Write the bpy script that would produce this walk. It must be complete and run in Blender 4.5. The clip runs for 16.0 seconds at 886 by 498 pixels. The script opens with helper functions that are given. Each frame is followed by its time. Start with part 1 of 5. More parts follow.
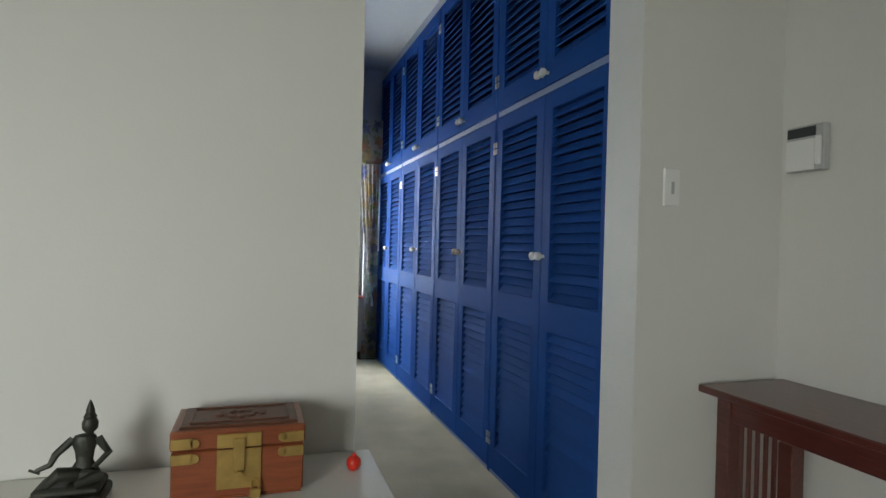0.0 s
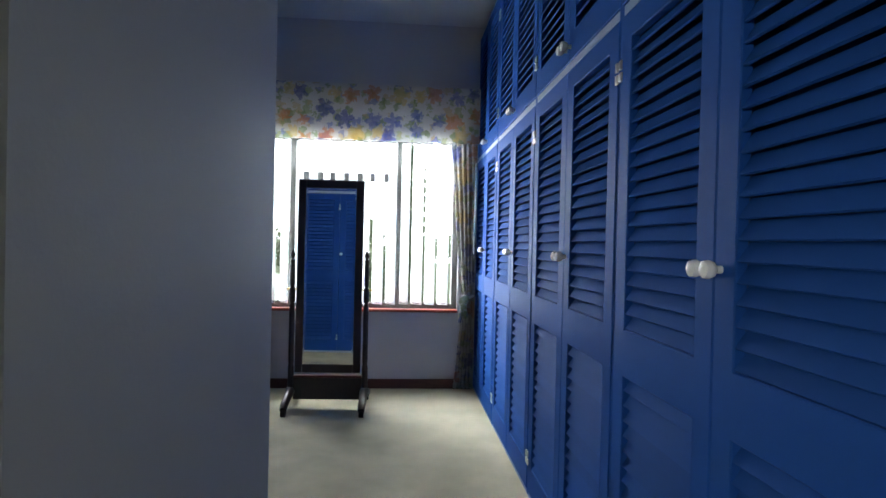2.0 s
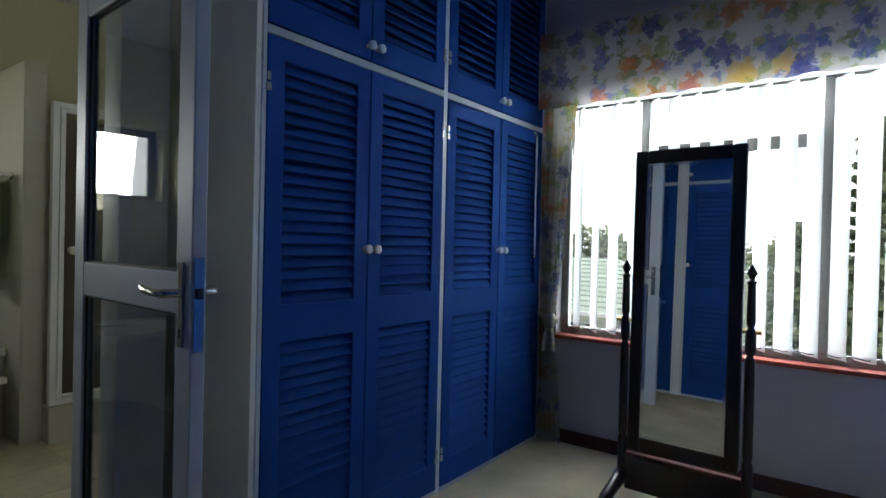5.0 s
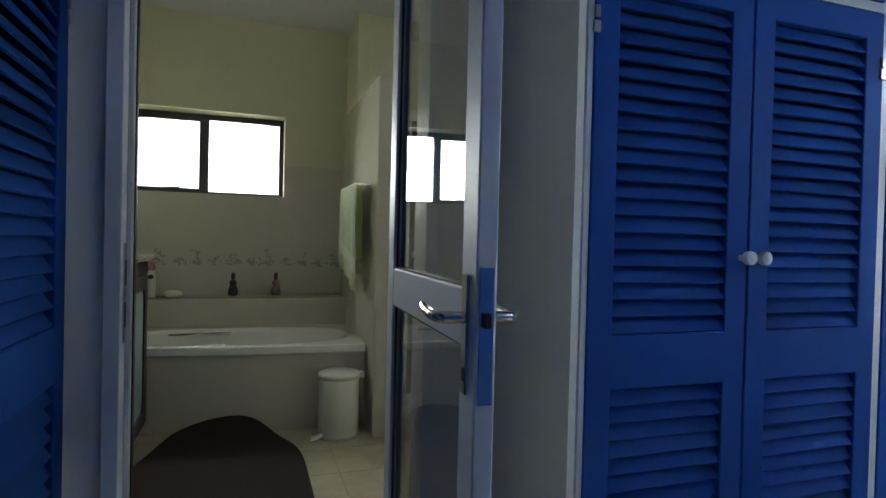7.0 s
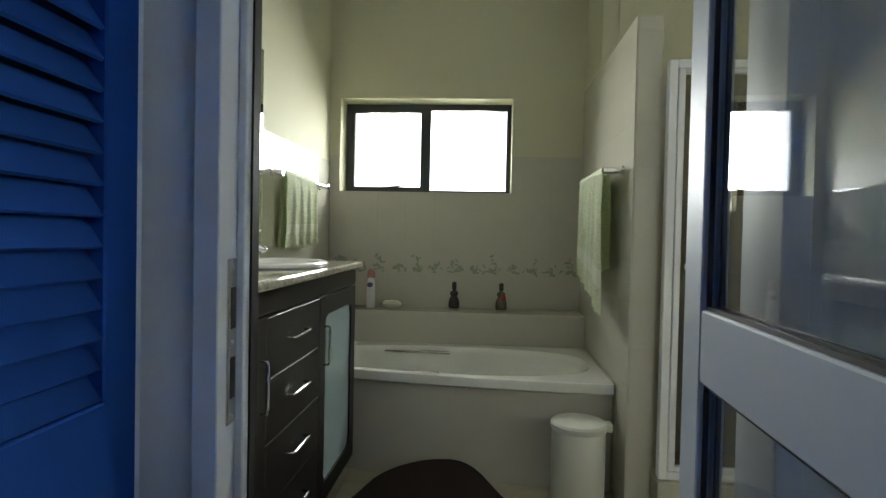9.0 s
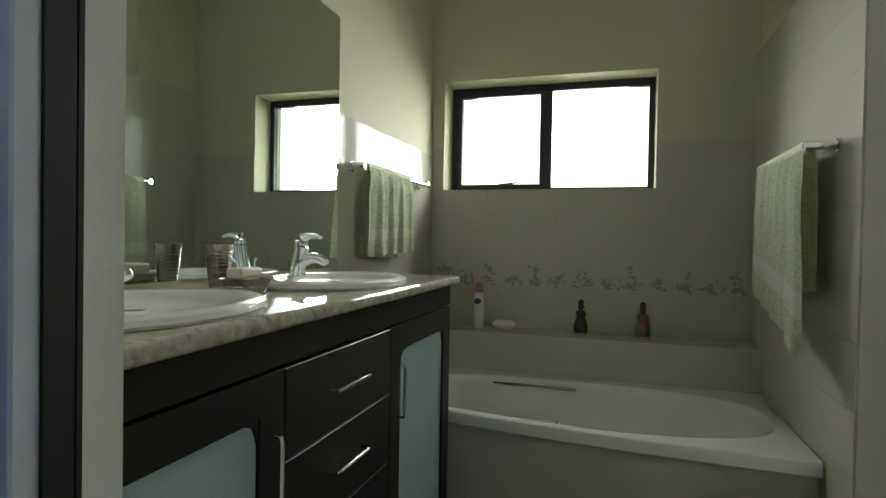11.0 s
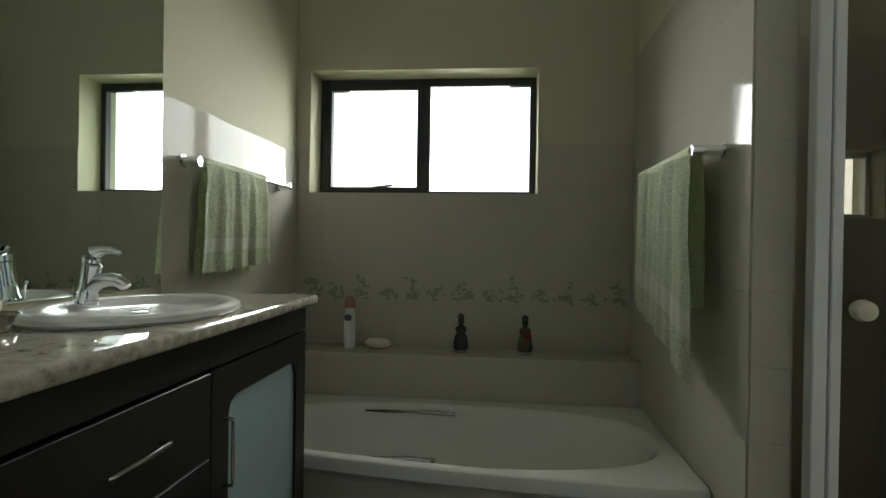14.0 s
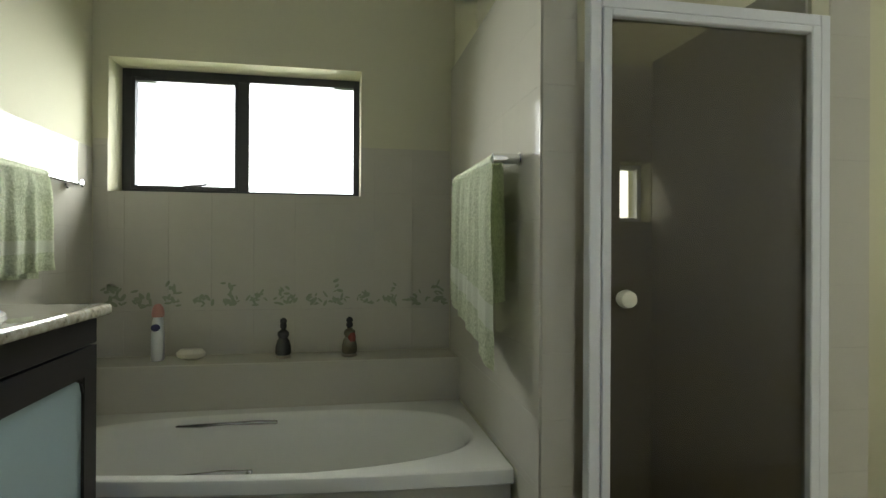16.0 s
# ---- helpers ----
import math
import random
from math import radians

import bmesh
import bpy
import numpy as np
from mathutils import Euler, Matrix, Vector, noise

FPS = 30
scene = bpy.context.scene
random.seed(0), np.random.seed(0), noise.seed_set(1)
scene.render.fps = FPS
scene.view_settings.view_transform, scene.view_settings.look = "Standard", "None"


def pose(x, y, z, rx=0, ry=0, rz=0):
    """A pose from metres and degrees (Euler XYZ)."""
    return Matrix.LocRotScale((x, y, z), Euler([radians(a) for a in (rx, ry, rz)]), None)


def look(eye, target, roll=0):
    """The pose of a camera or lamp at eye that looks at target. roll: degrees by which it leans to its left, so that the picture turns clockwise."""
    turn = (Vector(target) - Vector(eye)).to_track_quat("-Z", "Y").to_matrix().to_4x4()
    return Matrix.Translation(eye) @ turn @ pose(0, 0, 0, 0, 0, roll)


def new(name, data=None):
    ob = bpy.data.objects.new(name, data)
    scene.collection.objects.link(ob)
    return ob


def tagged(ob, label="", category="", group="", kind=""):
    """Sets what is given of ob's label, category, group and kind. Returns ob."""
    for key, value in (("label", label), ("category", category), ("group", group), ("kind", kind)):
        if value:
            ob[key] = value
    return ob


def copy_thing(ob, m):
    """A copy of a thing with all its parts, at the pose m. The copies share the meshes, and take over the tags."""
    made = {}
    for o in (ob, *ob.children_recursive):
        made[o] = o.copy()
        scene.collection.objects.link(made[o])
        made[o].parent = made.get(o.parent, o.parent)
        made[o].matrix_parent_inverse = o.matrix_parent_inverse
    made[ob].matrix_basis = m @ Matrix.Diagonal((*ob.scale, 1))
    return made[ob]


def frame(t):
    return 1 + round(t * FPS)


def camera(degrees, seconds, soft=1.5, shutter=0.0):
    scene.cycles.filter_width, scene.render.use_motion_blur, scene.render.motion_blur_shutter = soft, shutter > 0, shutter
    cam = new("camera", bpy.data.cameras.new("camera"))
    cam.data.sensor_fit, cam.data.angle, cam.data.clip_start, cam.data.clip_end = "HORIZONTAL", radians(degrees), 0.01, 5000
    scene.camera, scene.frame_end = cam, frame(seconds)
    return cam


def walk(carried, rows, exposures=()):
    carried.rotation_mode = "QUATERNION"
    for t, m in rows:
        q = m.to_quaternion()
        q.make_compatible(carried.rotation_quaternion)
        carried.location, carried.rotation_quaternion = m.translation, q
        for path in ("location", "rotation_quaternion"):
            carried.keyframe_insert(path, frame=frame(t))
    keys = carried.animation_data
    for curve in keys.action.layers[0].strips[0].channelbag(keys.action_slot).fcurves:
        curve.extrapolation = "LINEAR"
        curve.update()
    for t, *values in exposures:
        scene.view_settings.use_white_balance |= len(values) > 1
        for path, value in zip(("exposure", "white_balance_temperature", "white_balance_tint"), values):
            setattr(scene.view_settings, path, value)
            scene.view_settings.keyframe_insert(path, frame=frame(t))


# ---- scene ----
cam = camera(76.0, 16.0)
PATH = [
    (0, (-0.445, 0.146, 1.156), (0.18, 2.046, 1.144), 1.5),
    (0.5, (-0.244, 0.445, 1.153), (0.326, 2.362, 1.138), 1.4),
    (1, (-0.08, 0.72, 1.147), (0.383, 2.666, 1.134), 1.4),
    (1.5, (0.028, 1.033, 1.167), (0.36, 3.005, 1.146), 1.4),
    (2, (0.115, 1.302, 1.16), (0.274, 3.295, 1.141), 1.3),
    (2.5, (0.197, 1.564, 1.159), (0.162, 3.564, 1.137), 1.1),
    (3, (0.236, 1.859, 1.166), (0.039, 3.849, 1.146), 1.4),
    (5.3, (0.275, 2.861, 1.149), (-1.094, 4.32, 1.126), 1.3),
    (5.5, (0.24, 2.906, 1.151), (-1.235, 4.257, 1.125), 1.3),
    (6, (0.138, 3.01, 1.137), (-1.529, 4.115, 1.11), 1.2),
    (6.5, (-0.017, 3.096, 1.148), (-1.824, 3.954, 1.12), 1.2),
    (7, (-0.179, 3.175, 1.146), (-2.07, 3.826, 1.117), 1.4),
    (7.5, (-0.336, 3.241, 1.138), (-2.281, 3.707, 1.11), 1.4),
    (8, (-0.56, 3.278, 1.119), (-2.54, 3.557, 1.103), 1.2),
    (8.5, (-0.764, 3.268, 1.139), (-2.763, 3.352, 1.116), 1.4),
    (9, (-0.982, 3.268, 1.161), (-2.976, 3.12, 1.118), 1.2),
    (9.5, (-1.166, 3.261, 1.161), (-3.133, 2.901, 1.116), 1.2),
    (12, (-1.784, 3.248, 1.185), (-3.69, 2.642, 1.153), 1.0),
    (12.5, (-1.844, 3.243, 1.195), (-3.76, 2.671, 1.169), 1.0),
    (13, (-1.892, 3.244, 1.201), (-3.835, 2.771, 1.179), 1.0),
    (13.5, (-1.907, 3.256, 1.198), (-3.876, 2.906, 1.179), 1.0),
    (14, (-1.91, 3.261, 1.197), (-3.899, 3.056, 1.183), 0.9),
    (14.5, (-1.905, 3.274, 1.197), (-3.905, 3.227, 1.189), 0.8),
    (15, (-1.901, 3.293, 1.203), (-3.899, 3.381, 1.194), 0.6),
    (15.5, (-1.883, 3.311, 1.195), (-3.871, 3.534, 1.198), 0.6),
    (16, (-1.884, 3.321, 1.193), (-3.851, 3.685, 1.195), 0.3),
]
walk(cam, [(t, look(eye, target, roll)) for t, eye, target, roll in PATH],
     [(0, -0.08), (1.2, -0.1), (2, 0.16), (3, -0.04), (5.3, -0.4), (6.5, -0.05), (8, 0.45), (8.5, 0.62), (9, 0.68), (9.7, 0.62), (12, -0.21), (14, -0.33), (14.7, -0.34), (15.5, 0.23), (16, 0.5)])

# ---- light ----
world = bpy.data.worlds.new("sky")
world.use_nodes = True
scene.world = world
nt = world.node_tree
sky = nt.nodes.new("ShaderNodeTexSky")
sky.sky_type = "NISHITA"
sky.sun_disc = False
sky.sun_elevation = radians(44)
sky.sun_rotation = radians(107)
sky.air_density = 1.0
sky.dust_density = 4.0
nt.links.new(sky.outputs[0], nt.nodes["Background"].inputs[0])
nt.nodes["Background"].inputs[1].default_value = 0.15

sun = new("sun", bpy.data.lights.new("sun", "SUN"))
sun.data.energy = 5.0
sun.data.angle = radians(14)
sun.data.color = (1.0, 0.96, 0.9)
sun.matrix_world = look((10, -2, 10), (0, 1, 0))


def window_lamp(name, eye, target, w, h, power, color, spread=150):
    lamp = new(name, bpy.data.lights.new(name, "AREA"))
    lamp.data.shape = "RECTANGLE"
    lamp.data.size, lamp.data.size_y, lamp.data.energy, lamp.data.color = w, h, power, color
    lamp.data.spread = radians(spread)
    lamp.matrix_world = look(eye, target)
    return lamp


# the sky's light in the window openings
window_lamp("dressing_window_light", (-0.32, 6.20, 1.33), (-0.32, 0, -0.2), 1.86, 1.42, 200, (0.88, 0.97, 1.03), 168)
window_lamp("bath_window_light", (-4.96, 2.862, 1.755), (0, 2.862, 0.7), 0.86, 0.6, 15.5, (0.97, 1.0, 0.96), 105)
window_lamp("bedroom_window_light", (-2.86, -1.9, 1.3), (-1.1, 1.6, 0.5), 1.3, 1.2, 33.5, (0.97, 1.0, 0.97), 100)
window_lamp("toilet_window_light", (-4.42, 6.29, 1.75), (0, 5.6, 1.4), 0.6, 0.6, 28, (0.97, 1.0, 0.98))


# ---- materials ----
def material(name, color, rough=0.6, metal=0.0, var=0.06, scale=6.0, bump=0.1, bump_scale=60.0, spec=0.5, sheen=0.0, coat=0.0):
    """Painted or plain surface with stains at one scale and grain at another."""
    m = bpy.data.materials.new(name)
    m.use_nodes = True
    n, l = m.node_tree.nodes, m.node_tree.links
    b = n["Principled BSDF"]
    b.inputs["Roughness"].default_value = rough
    b.inputs["Metallic"].default_value = metal
    b.inputs["Specular IOR Level"].default_value = spec
    b.inputs["Sheen Weight"].default_value = sheen
    b.inputs["Coat Weight"].default_value = coat
    tc = n.new("ShaderNodeTexCoord")
    big = n.new("ShaderNodeTexNoise")
    big.inputs["Scale"].default_value = scale
    big.inputs["Detail"].default_value = 5
    l.new(tc.outputs["Object"], big.inputs["Vector"])
    mix = n.new("ShaderNodeMix")
    mix.data_type = "RGBA"
    mix.inputs[6].default_value = (*[c * (1 - var) for c in color], 1)
    mix.inputs[7].default_value = (*[min(1, c * (1 + var)) for c in color], 1)
    l.new(big.outputs["Fac"], mix.inputs[0])
    l.new(mix.outputs[2], b.inputs["Base Color"])
    rr = n.new("ShaderNodeMapRange")
    rr.inputs[3].default_value = max(0.02, rough * 0.85)
    rr.inputs[4].default_value = min(1, rough * 1.15)
    l.new(big.outputs["Fac"], rr.inputs[0])
    l.new(rr.outputs[0], b.inputs["Roughness"])
    if bump:
        fine = n.new("ShaderNodeTexNoise")
        fine.inputs["Scale"].default_value = bump_scale
        fine.inputs["Detail"].default_value = 4
        l.new(tc.outputs["Object"], fine.inputs["Vector"])
        bp = n.new("ShaderNodeBump")
        bp.inputs["Strength"].default_value = bump
        bp.inputs["Distance"].default_value = 0.004
        l.new(fine.outputs["Fac"], bp.inputs["Height"])
        l.new(bp.outputs[0], b.inputs["Normal"])
    return m


def add_random(m, amount):
    """Slight change of brightness from piece to piece."""
    n, l = m.node_tree.nodes, m.node_tree.links
    b = n["Principled BSDF"]
    src = b.inputs["Base Color"].links[0].from_socket
    info = n.new("ShaderNodeObjectInfo")
    mr = n.new("ShaderNodeMapRange")
    mr.inputs[3].default_value, mr.inputs[4].default_value = 1 - amount, 1 + amount
    l.new(info.outputs["Random"], mr.inputs[0])
    hsv = n.new("ShaderNodeHueSaturation")
    l.new(src, hsv.inputs["Color"])
    l.new(mr.outputs[0], hsv.inputs["Value"])
    l.new(hsv.outputs[0], b.inputs["Base Color"])
    return m


def add_stains(m, scale, amount):
    """Slow change of brightness over a surface: trodden and faded patches."""
    n, l = m.node_tree.nodes, m.node_tree.links
    b = n["Principled BSDF"]
    src = b.inputs["Base Color"].links[0].from_socket
    tc = n.new("ShaderNodeTexCoord")
    tx = n.new("ShaderNodeTexNoise")
    tx.inputs["Scale"].default_value = scale
    tx.inputs["Detail"].default_value = 4
    l.new(tc.outputs["Object"], tx.inputs["Vector"])
    mr = n.new("ShaderNodeMapRange")
    mr.inputs[1].default_value, mr.inputs[2].default_value = 0.3, 0.7
    mr.inputs[3].default_value, mr.inputs[4].default_value = 1 - amount, 1 + amount
    l.new(tx.outputs["Fac"], mr.inputs[0])
    hsv = n.new("ShaderNodeHueSaturation")
    l.new(src, hsv.inputs["Color"])
    l.new(mr.outputs[0], hsv.inputs["Value"])
    l.new(hsv.outputs[0], b.inputs["Base Color"])
    return m


def ramp_material(name, stops, scale, rough, detail=6, stretch=(1, 1, 1), bump=0.1, metal=0.0, coat=0.0):
    """Noise through a colour ramp: stone, wood, cloth."""
    m = bpy.data.materials.new(name)
    m.use_nodes = True
    n, l = m.node_tree.nodes, m.node_tree.links
    b = n["Principled BSDF"]
    b.inputs["Roughness"].default_value = rough
    b.inputs["Metallic"].default_value = metal
    b.inputs["Coat Weight"].default_value = coat
    tc = n.new("ShaderNodeTexCoord")
    mp = n.new("ShaderNodeMapping")
    mp.inputs["Scale"].default_value = stretch
    l.new(tc.outputs["Object"], mp.inputs[0])
    nz = n.new("ShaderNodeTexNoise")
    nz.inputs["Scale"].default_value = scale
    nz.inputs["Detail"].default_value = detail
    nz.inputs["Roughness"].default_value = 0.65
    l.new(mp.outputs[0], nz.inputs["Vector"])
    cr = n.new("ShaderNodeValToRGB")
    while len(cr.color_ramp.elements) < len(stops):
        cr.color_ramp.elements.new(0.5)
    for e, (p, c) in zip(cr.color_ramp.elements, stops):
        e.position, e.color = p, (*c, 1)
    l.new(nz.outputs["Fac"], cr.inputs[0])
    l.new(cr.outputs[0], b.inputs["Base Color"])
    if bump:
        bp = n.new("ShaderNodeBump")
        bp.inputs["Strength"].default_value = bump
        bp.inputs["Distance"].default_value = 0.003
        l.new(nz.outputs["Fac"], bp.inputs["Height"])
        l.new(bp.outputs[0], b.inputs["Normal"])
    return m


def glass(name, tint=(1, 1, 1), rough=0.0, f0=0.04):
    """Thin clear pane: see-through, with a gloss that grows towards grazing."""
    m = bpy.data.materials.new(name)
    m.use_nodes = True
    n, l = m.node_tree.nodes, m.node_tree.links
    n.remove(n["Principled BSDF"])
    tr = n.new("ShaderNodeBsdfTransparent")
    tr.inputs[0].default_value = (*[c ** 0.5 for c in tint], 1)
    gl = n.new("ShaderNodeBsdfGlossy")
    gl.inputs["Roughness"].default_value = rough
    lw = n.new("ShaderNodeLayerWeight")
    pw = n.new("ShaderNodeMath")
    pw.operation = "POWER"
    pw.inputs[1].default_value = 5.0
    l.new(lw.outputs["Facing"], pw.inputs[0])
    mr = n.new("ShaderNodeMapRange")
    mr.inputs[3].default_value, mr.inputs[4].default_value = f0, 1.0
    l.new(pw.outputs[0], mr.inputs[0])
    mx = n.new("ShaderNodeMixShader")
    l.new(mr.outputs[0], mx.inputs[0])
    l.new(tr.outputs[0], mx.inputs[1])
    l.new(gl.outputs[0], mx.inputs[2])
    l.new(mx.outputs[0], n["Material Output"].inputs[0])
    return m


def translucent(name, color, share, rough=0.6):
    m = material(name, color, rough, var=0.03, bump=0.15, bump_scale=250)
    n, l = m.node_tree.nodes, m.node_tree.links
    b = n["Principled BSDF"]
    t = n.new("ShaderNodeBsdfTranslucent")
    t.inputs[0].default_value = (*color, 1)
    mx = n.new("ShaderNodeMixShader")
    mx.inputs[0].default_value = share
    l.new(b.outputs[0], mx.inputs[1])
    l.new(t.outputs[0], mx.inputs[2])
    l.new(mx.outputs[0], n["Material Output"].inputs[0])
    return m


def floral(name):
    """White cotton printed with large blue, orange and yellow blooms and green leaves."""
    m = bpy.data.materials.new(name)
    m.use_nodes = True
    n, l = m.node_tree.nodes, m.node_tree.links
    b = n["Principled BSDF"]
    b.inputs["Roughness"].default_value = 0.85

    def calc(op, a, c=None, d=None):
        q = n.new("ShaderNodeMath")
        q.operation = op
        for k, v in enumerate((a, c, d)):
            if v is None:
                continue
            if isinstance(v, (int, float)):
                q.inputs[k].default_value = v
            else:
                l.new(v, q.inputs[k])
        return q.outputs[0]

    tc = n.new("ShaderNodeTexCoord")
    sep = n.new("ShaderNodeSeparateXYZ")
    l.new(tc.outputs["Object"], sep.inputs[0])
    warp = n.new("ShaderNodeTexNoise")
    warp.inputs["Scale"].default_value = 30
    warp.inputs["Detail"].default_value = 3
    l.new(tc.outputs["Object"], warp.inputs["Vector"])
    ws = n.new("ShaderNodeSeparateColor")
    l.new(warp.outputs["Color"], ws.inputs[0])
    tint = n.new("ShaderNodeTexNoise")
    tint.inputs["Scale"].default_value = 40
    l.new(tc.outputs["Object"], tint.inputs["Vector"])
    last = None
    blooms = ((0.07, 0.09, 0.28), (0.46, 0.20, 0.09), (0.13, 0.16, 0.38), (0.48, 0.37, 0.15))
    leaves = ((0.17, 0.24, 0.10), (0.27, 0.31, 0.14), (0.17, 0.20, 0.38), (0.42, 0.33, 0.18))
    # side of the cell, petals, reach, how far petals are cut in, offset, palette
    for cell, petals, reach, cut, off, pal in ((0.12, 2, 0.066, 0.75, 0.31, leaves), (0.09, 3, 0.034, 0.6, 0.77, leaves), (0.17, 5, 0.086, 0.55, 0.0, blooms)):
        px = calc("ADD", calc("MULTIPLY_ADD", ws.outputs[0], 0.09, sep.outputs[0]), off)
        pz = calc("ADD", calc("MULTIPLY_ADD", ws.outputs[1], 0.09, sep.outputs[2]), off * 2.3)
        cmb = n.new("ShaderNodeCombineXYZ")
        l.new(px, cmb.inputs[0])
        l.new(pz, cmb.inputs[1])
        v = n.new("ShaderNodeTexVoronoi")
        v.voronoi_dimensions = "2D"
        v.inputs["Scale"].default_value = 1 / cell
        v.inputs["Randomness"].default_value = 0.7
        l.new(cmb.outputs[0], v.inputs["Vector"])
        mid = n.new("ShaderNodeSeparateXYZ")
        l.new(v.outputs["Position"], mid.inputs[0])
        dx, dz = calc("SUBTRACT", px, mid.outputs[0]), calc("SUBTRACT", pz, mid.outputs[1])
        rad = calc("SQRT", calc("ADD", calc("MULTIPLY", dx, dx), calc("MULTIPLY", dz, dz)))
        col = n.new("ShaderNodeSeparateColor")
        l.new(v.outputs["Color"], col.inputs[0])
        ang = calc("MULTIPLY_ADD", col.outputs[1], 6.28, calc("ARCTAN2", dz, dx))
        lobe = calc("ABSOLUTE", calc("COSINE", calc("MULTIPLY", ang, petals / 2)))
        edge = calc("MULTIPLY", calc("MULTIPLY_ADD", lobe, cut, 1 - cut), calc("MULTIPLY_ADD", col.outputs[2], reach * 0.5, reach * 0.5))
        gap = calc("SUBTRACT", edge, rad)
        mask = n.new("ShaderNodeMapRange")
        mask.inputs[1].default_value, mask.inputs[2].default_value = -0.002, 0.006
        mask.inputs[3].default_value, mask.inputs[4].default_value = 0.0, 0.74
        l.new(gap, mask.inputs[0])
        wash = calc("MULTIPLY", mask.outputs[0], calc("MULTIPLY_ADD", tint.outputs["Fac"], 0.9, 0.45))
        cr = n.new("ShaderNodeValToRGB")
        cr.color_ramp.interpolation = "CONSTANT"
        while len(cr.color_ramp.elements) < 4:
            cr.color_ramp.elements.new(0.5)
        for e, p, c in zip(cr.color_ramp.elements, (0, 0.3, 0.55, 0.8), pal):
            e.position, e.color = p, (*c, 1)
        l.new(col.outputs[0], cr.inputs[0])
        mix = n.new("ShaderNodeMix")
        mix.data_type = "RGBA"
        mix.clamp_factor = True
        mix.inputs[6].default_value = (0.47, 0.46, 0.45, 1)
        if last:
            l.new(last, mix.inputs[6])
        l.new(cr.outputs[0], mix.inputs[7])
        l.new(wash, mix.inputs[0])
        last = mix.outputs[2]
    l.new(last, b.inputs["Base Color"])
    return m


M_BED_WALL = material("bedroom_wall_paint", (0.68, 0.68, 0.64), 0.55, var=0.03, scale=1.5, bump=0.12, bump_scale=120)
# Wall off-white darkened: passage shade and blue bounce are in this colour.
M_DRESS_WALL_SHADE = material("dressing_wall_shaded_paint", (0.38, 0.395, 0.43), 0.62, var=0.03, scale=1.5, bump=0.1, bump_scale=120)
# Window wall's copy of the paint: shade in its tone, less than the partition.
M_WINDOW_WALL = material("lilac_wall_shaded_paint", (0.44, 0.435, 0.465), 0.62, var=0.03, scale=1.5, bump=0.1, bump_scale=120)
M_BATH_WALL = material("bathroom_wall_paint", (0.58, 0.565, 0.41), 0.8, var=0.03, scale=1.5, bump=0.12, bump_scale=120, spec=0.15)
# Off-white lightened and warmed: light falling on the return wall is in it.
M_RETURN_LIT = material("return_wall_lit_paint", (0.80, 0.785, 0.70), 0.6, var=0.03, scale=1.5, bump=0.1, bump_scale=120)
M_CEILING = material("ceiling_paint", (0.60, 0.61, 0.61), 0.7, var=0.02, scale=2, bump=0.1, bump_scale=90)
M_CARPET = add_stains(ramp_material("beige_carpet", [(0.3, (0.38, 0.335, 0.225)), (0.7, (0.56, 0.495, 0.35))], 180, 0.95, bump=0.6), 3.5, 0.16)
M_BLUE = material("blue_paint", (0.014, 0.064, 0.250), 0.55, var=0.08, scale=3, bump=0.08, bump_scale=70, spec=0.02)
# Slats: slightly greyer than the door blue, tone differing from slat to slat.
M_SLAT = add_random(material("blue_slat_paint", (0.016, 0.064, 0.238), 0.6, var=0.10, scale=5, bump=0.08, bump_scale=70, spec=0.01), 0.07)
# Shade and bounce behind the louvres are set in this dark blue.
M_BLUE_IN_SHADE = material("cupboard_inside_shade", (0.014, 0.034, 0.13), 0.6, var=0.1, scale=4)
M_WHITE_TRIM = material("white_gloss_trim", (0.74, 0.75, 0.76), 0.35, var=0.03, scale=5)
M_KNOB = material("white_ceramic", (0.78, 0.77, 0.74), 0.15, var=0.02, bump=0)
M_HINGE = material("hinge_metal", (0.42, 0.42, 0.42), 0.35, metal=0.8, var=0.1, bump=0)
M_CHROME = material("chrome", (0.82, 0.83, 0.84), 0.08, metal=1.0, var=0.02, bump=0)
# Chrome darkened: the shadowed band at the bath grips is in its colour.
M_GRIP = material("dark_grip_chrome", (0.34, 0.34, 0.33), 0.18, metal=1.0, var=0.05, bump=0)
M_STEEL = material("brushed_steel", (0.6, 0.59, 0.57), 0.22, metal=1.0, var=0.05, scale=20, bump=0.05, bump_scale=300)
M_TUMBLER = material("dark_steel", (0.40, 0.37, 0.34), 0.2, metal=1.0, var=0.08, scale=20, bump=0)
M_BRACKET = material("satin_bracket_metal", (0.42, 0.42, 0.42), 0.42, metal=0.6, var=0.04, bump=0)
M_RAIL = material("grey_white_rail_paint", (0.44, 0.47, 0.52), 0.45, var=0.04, scale=5)
M_RAIL_BLUE = material("blue_grey_rail_paint", (0.17, 0.23, 0.38), 0.5, var=0.05, scale=5)
M_ALU = material("white_aluminium", (0.46, 0.50, 0.56), 0.5, metal=0.0, var=0.03, scale=4, bump=0)
M_JAMB = material("white_frame_enamel", (0.64, 0.66, 0.68), 0.45, var=0.03, scale=4, bump=0)
M_ALU_DARK = material("dark_aluminium", (0.035, 0.037, 0.04), 0.4, metal=0.3, var=0.05, bump=0)
M_WIN_FRAME = material("brown_window_frame", (0.10, 0.095, 0.09), 0.5, var=0.1, bump=0)
M_RUBBER = material("black_rubber", (0.01, 0.01, 0.01), 0.6, bump=0)
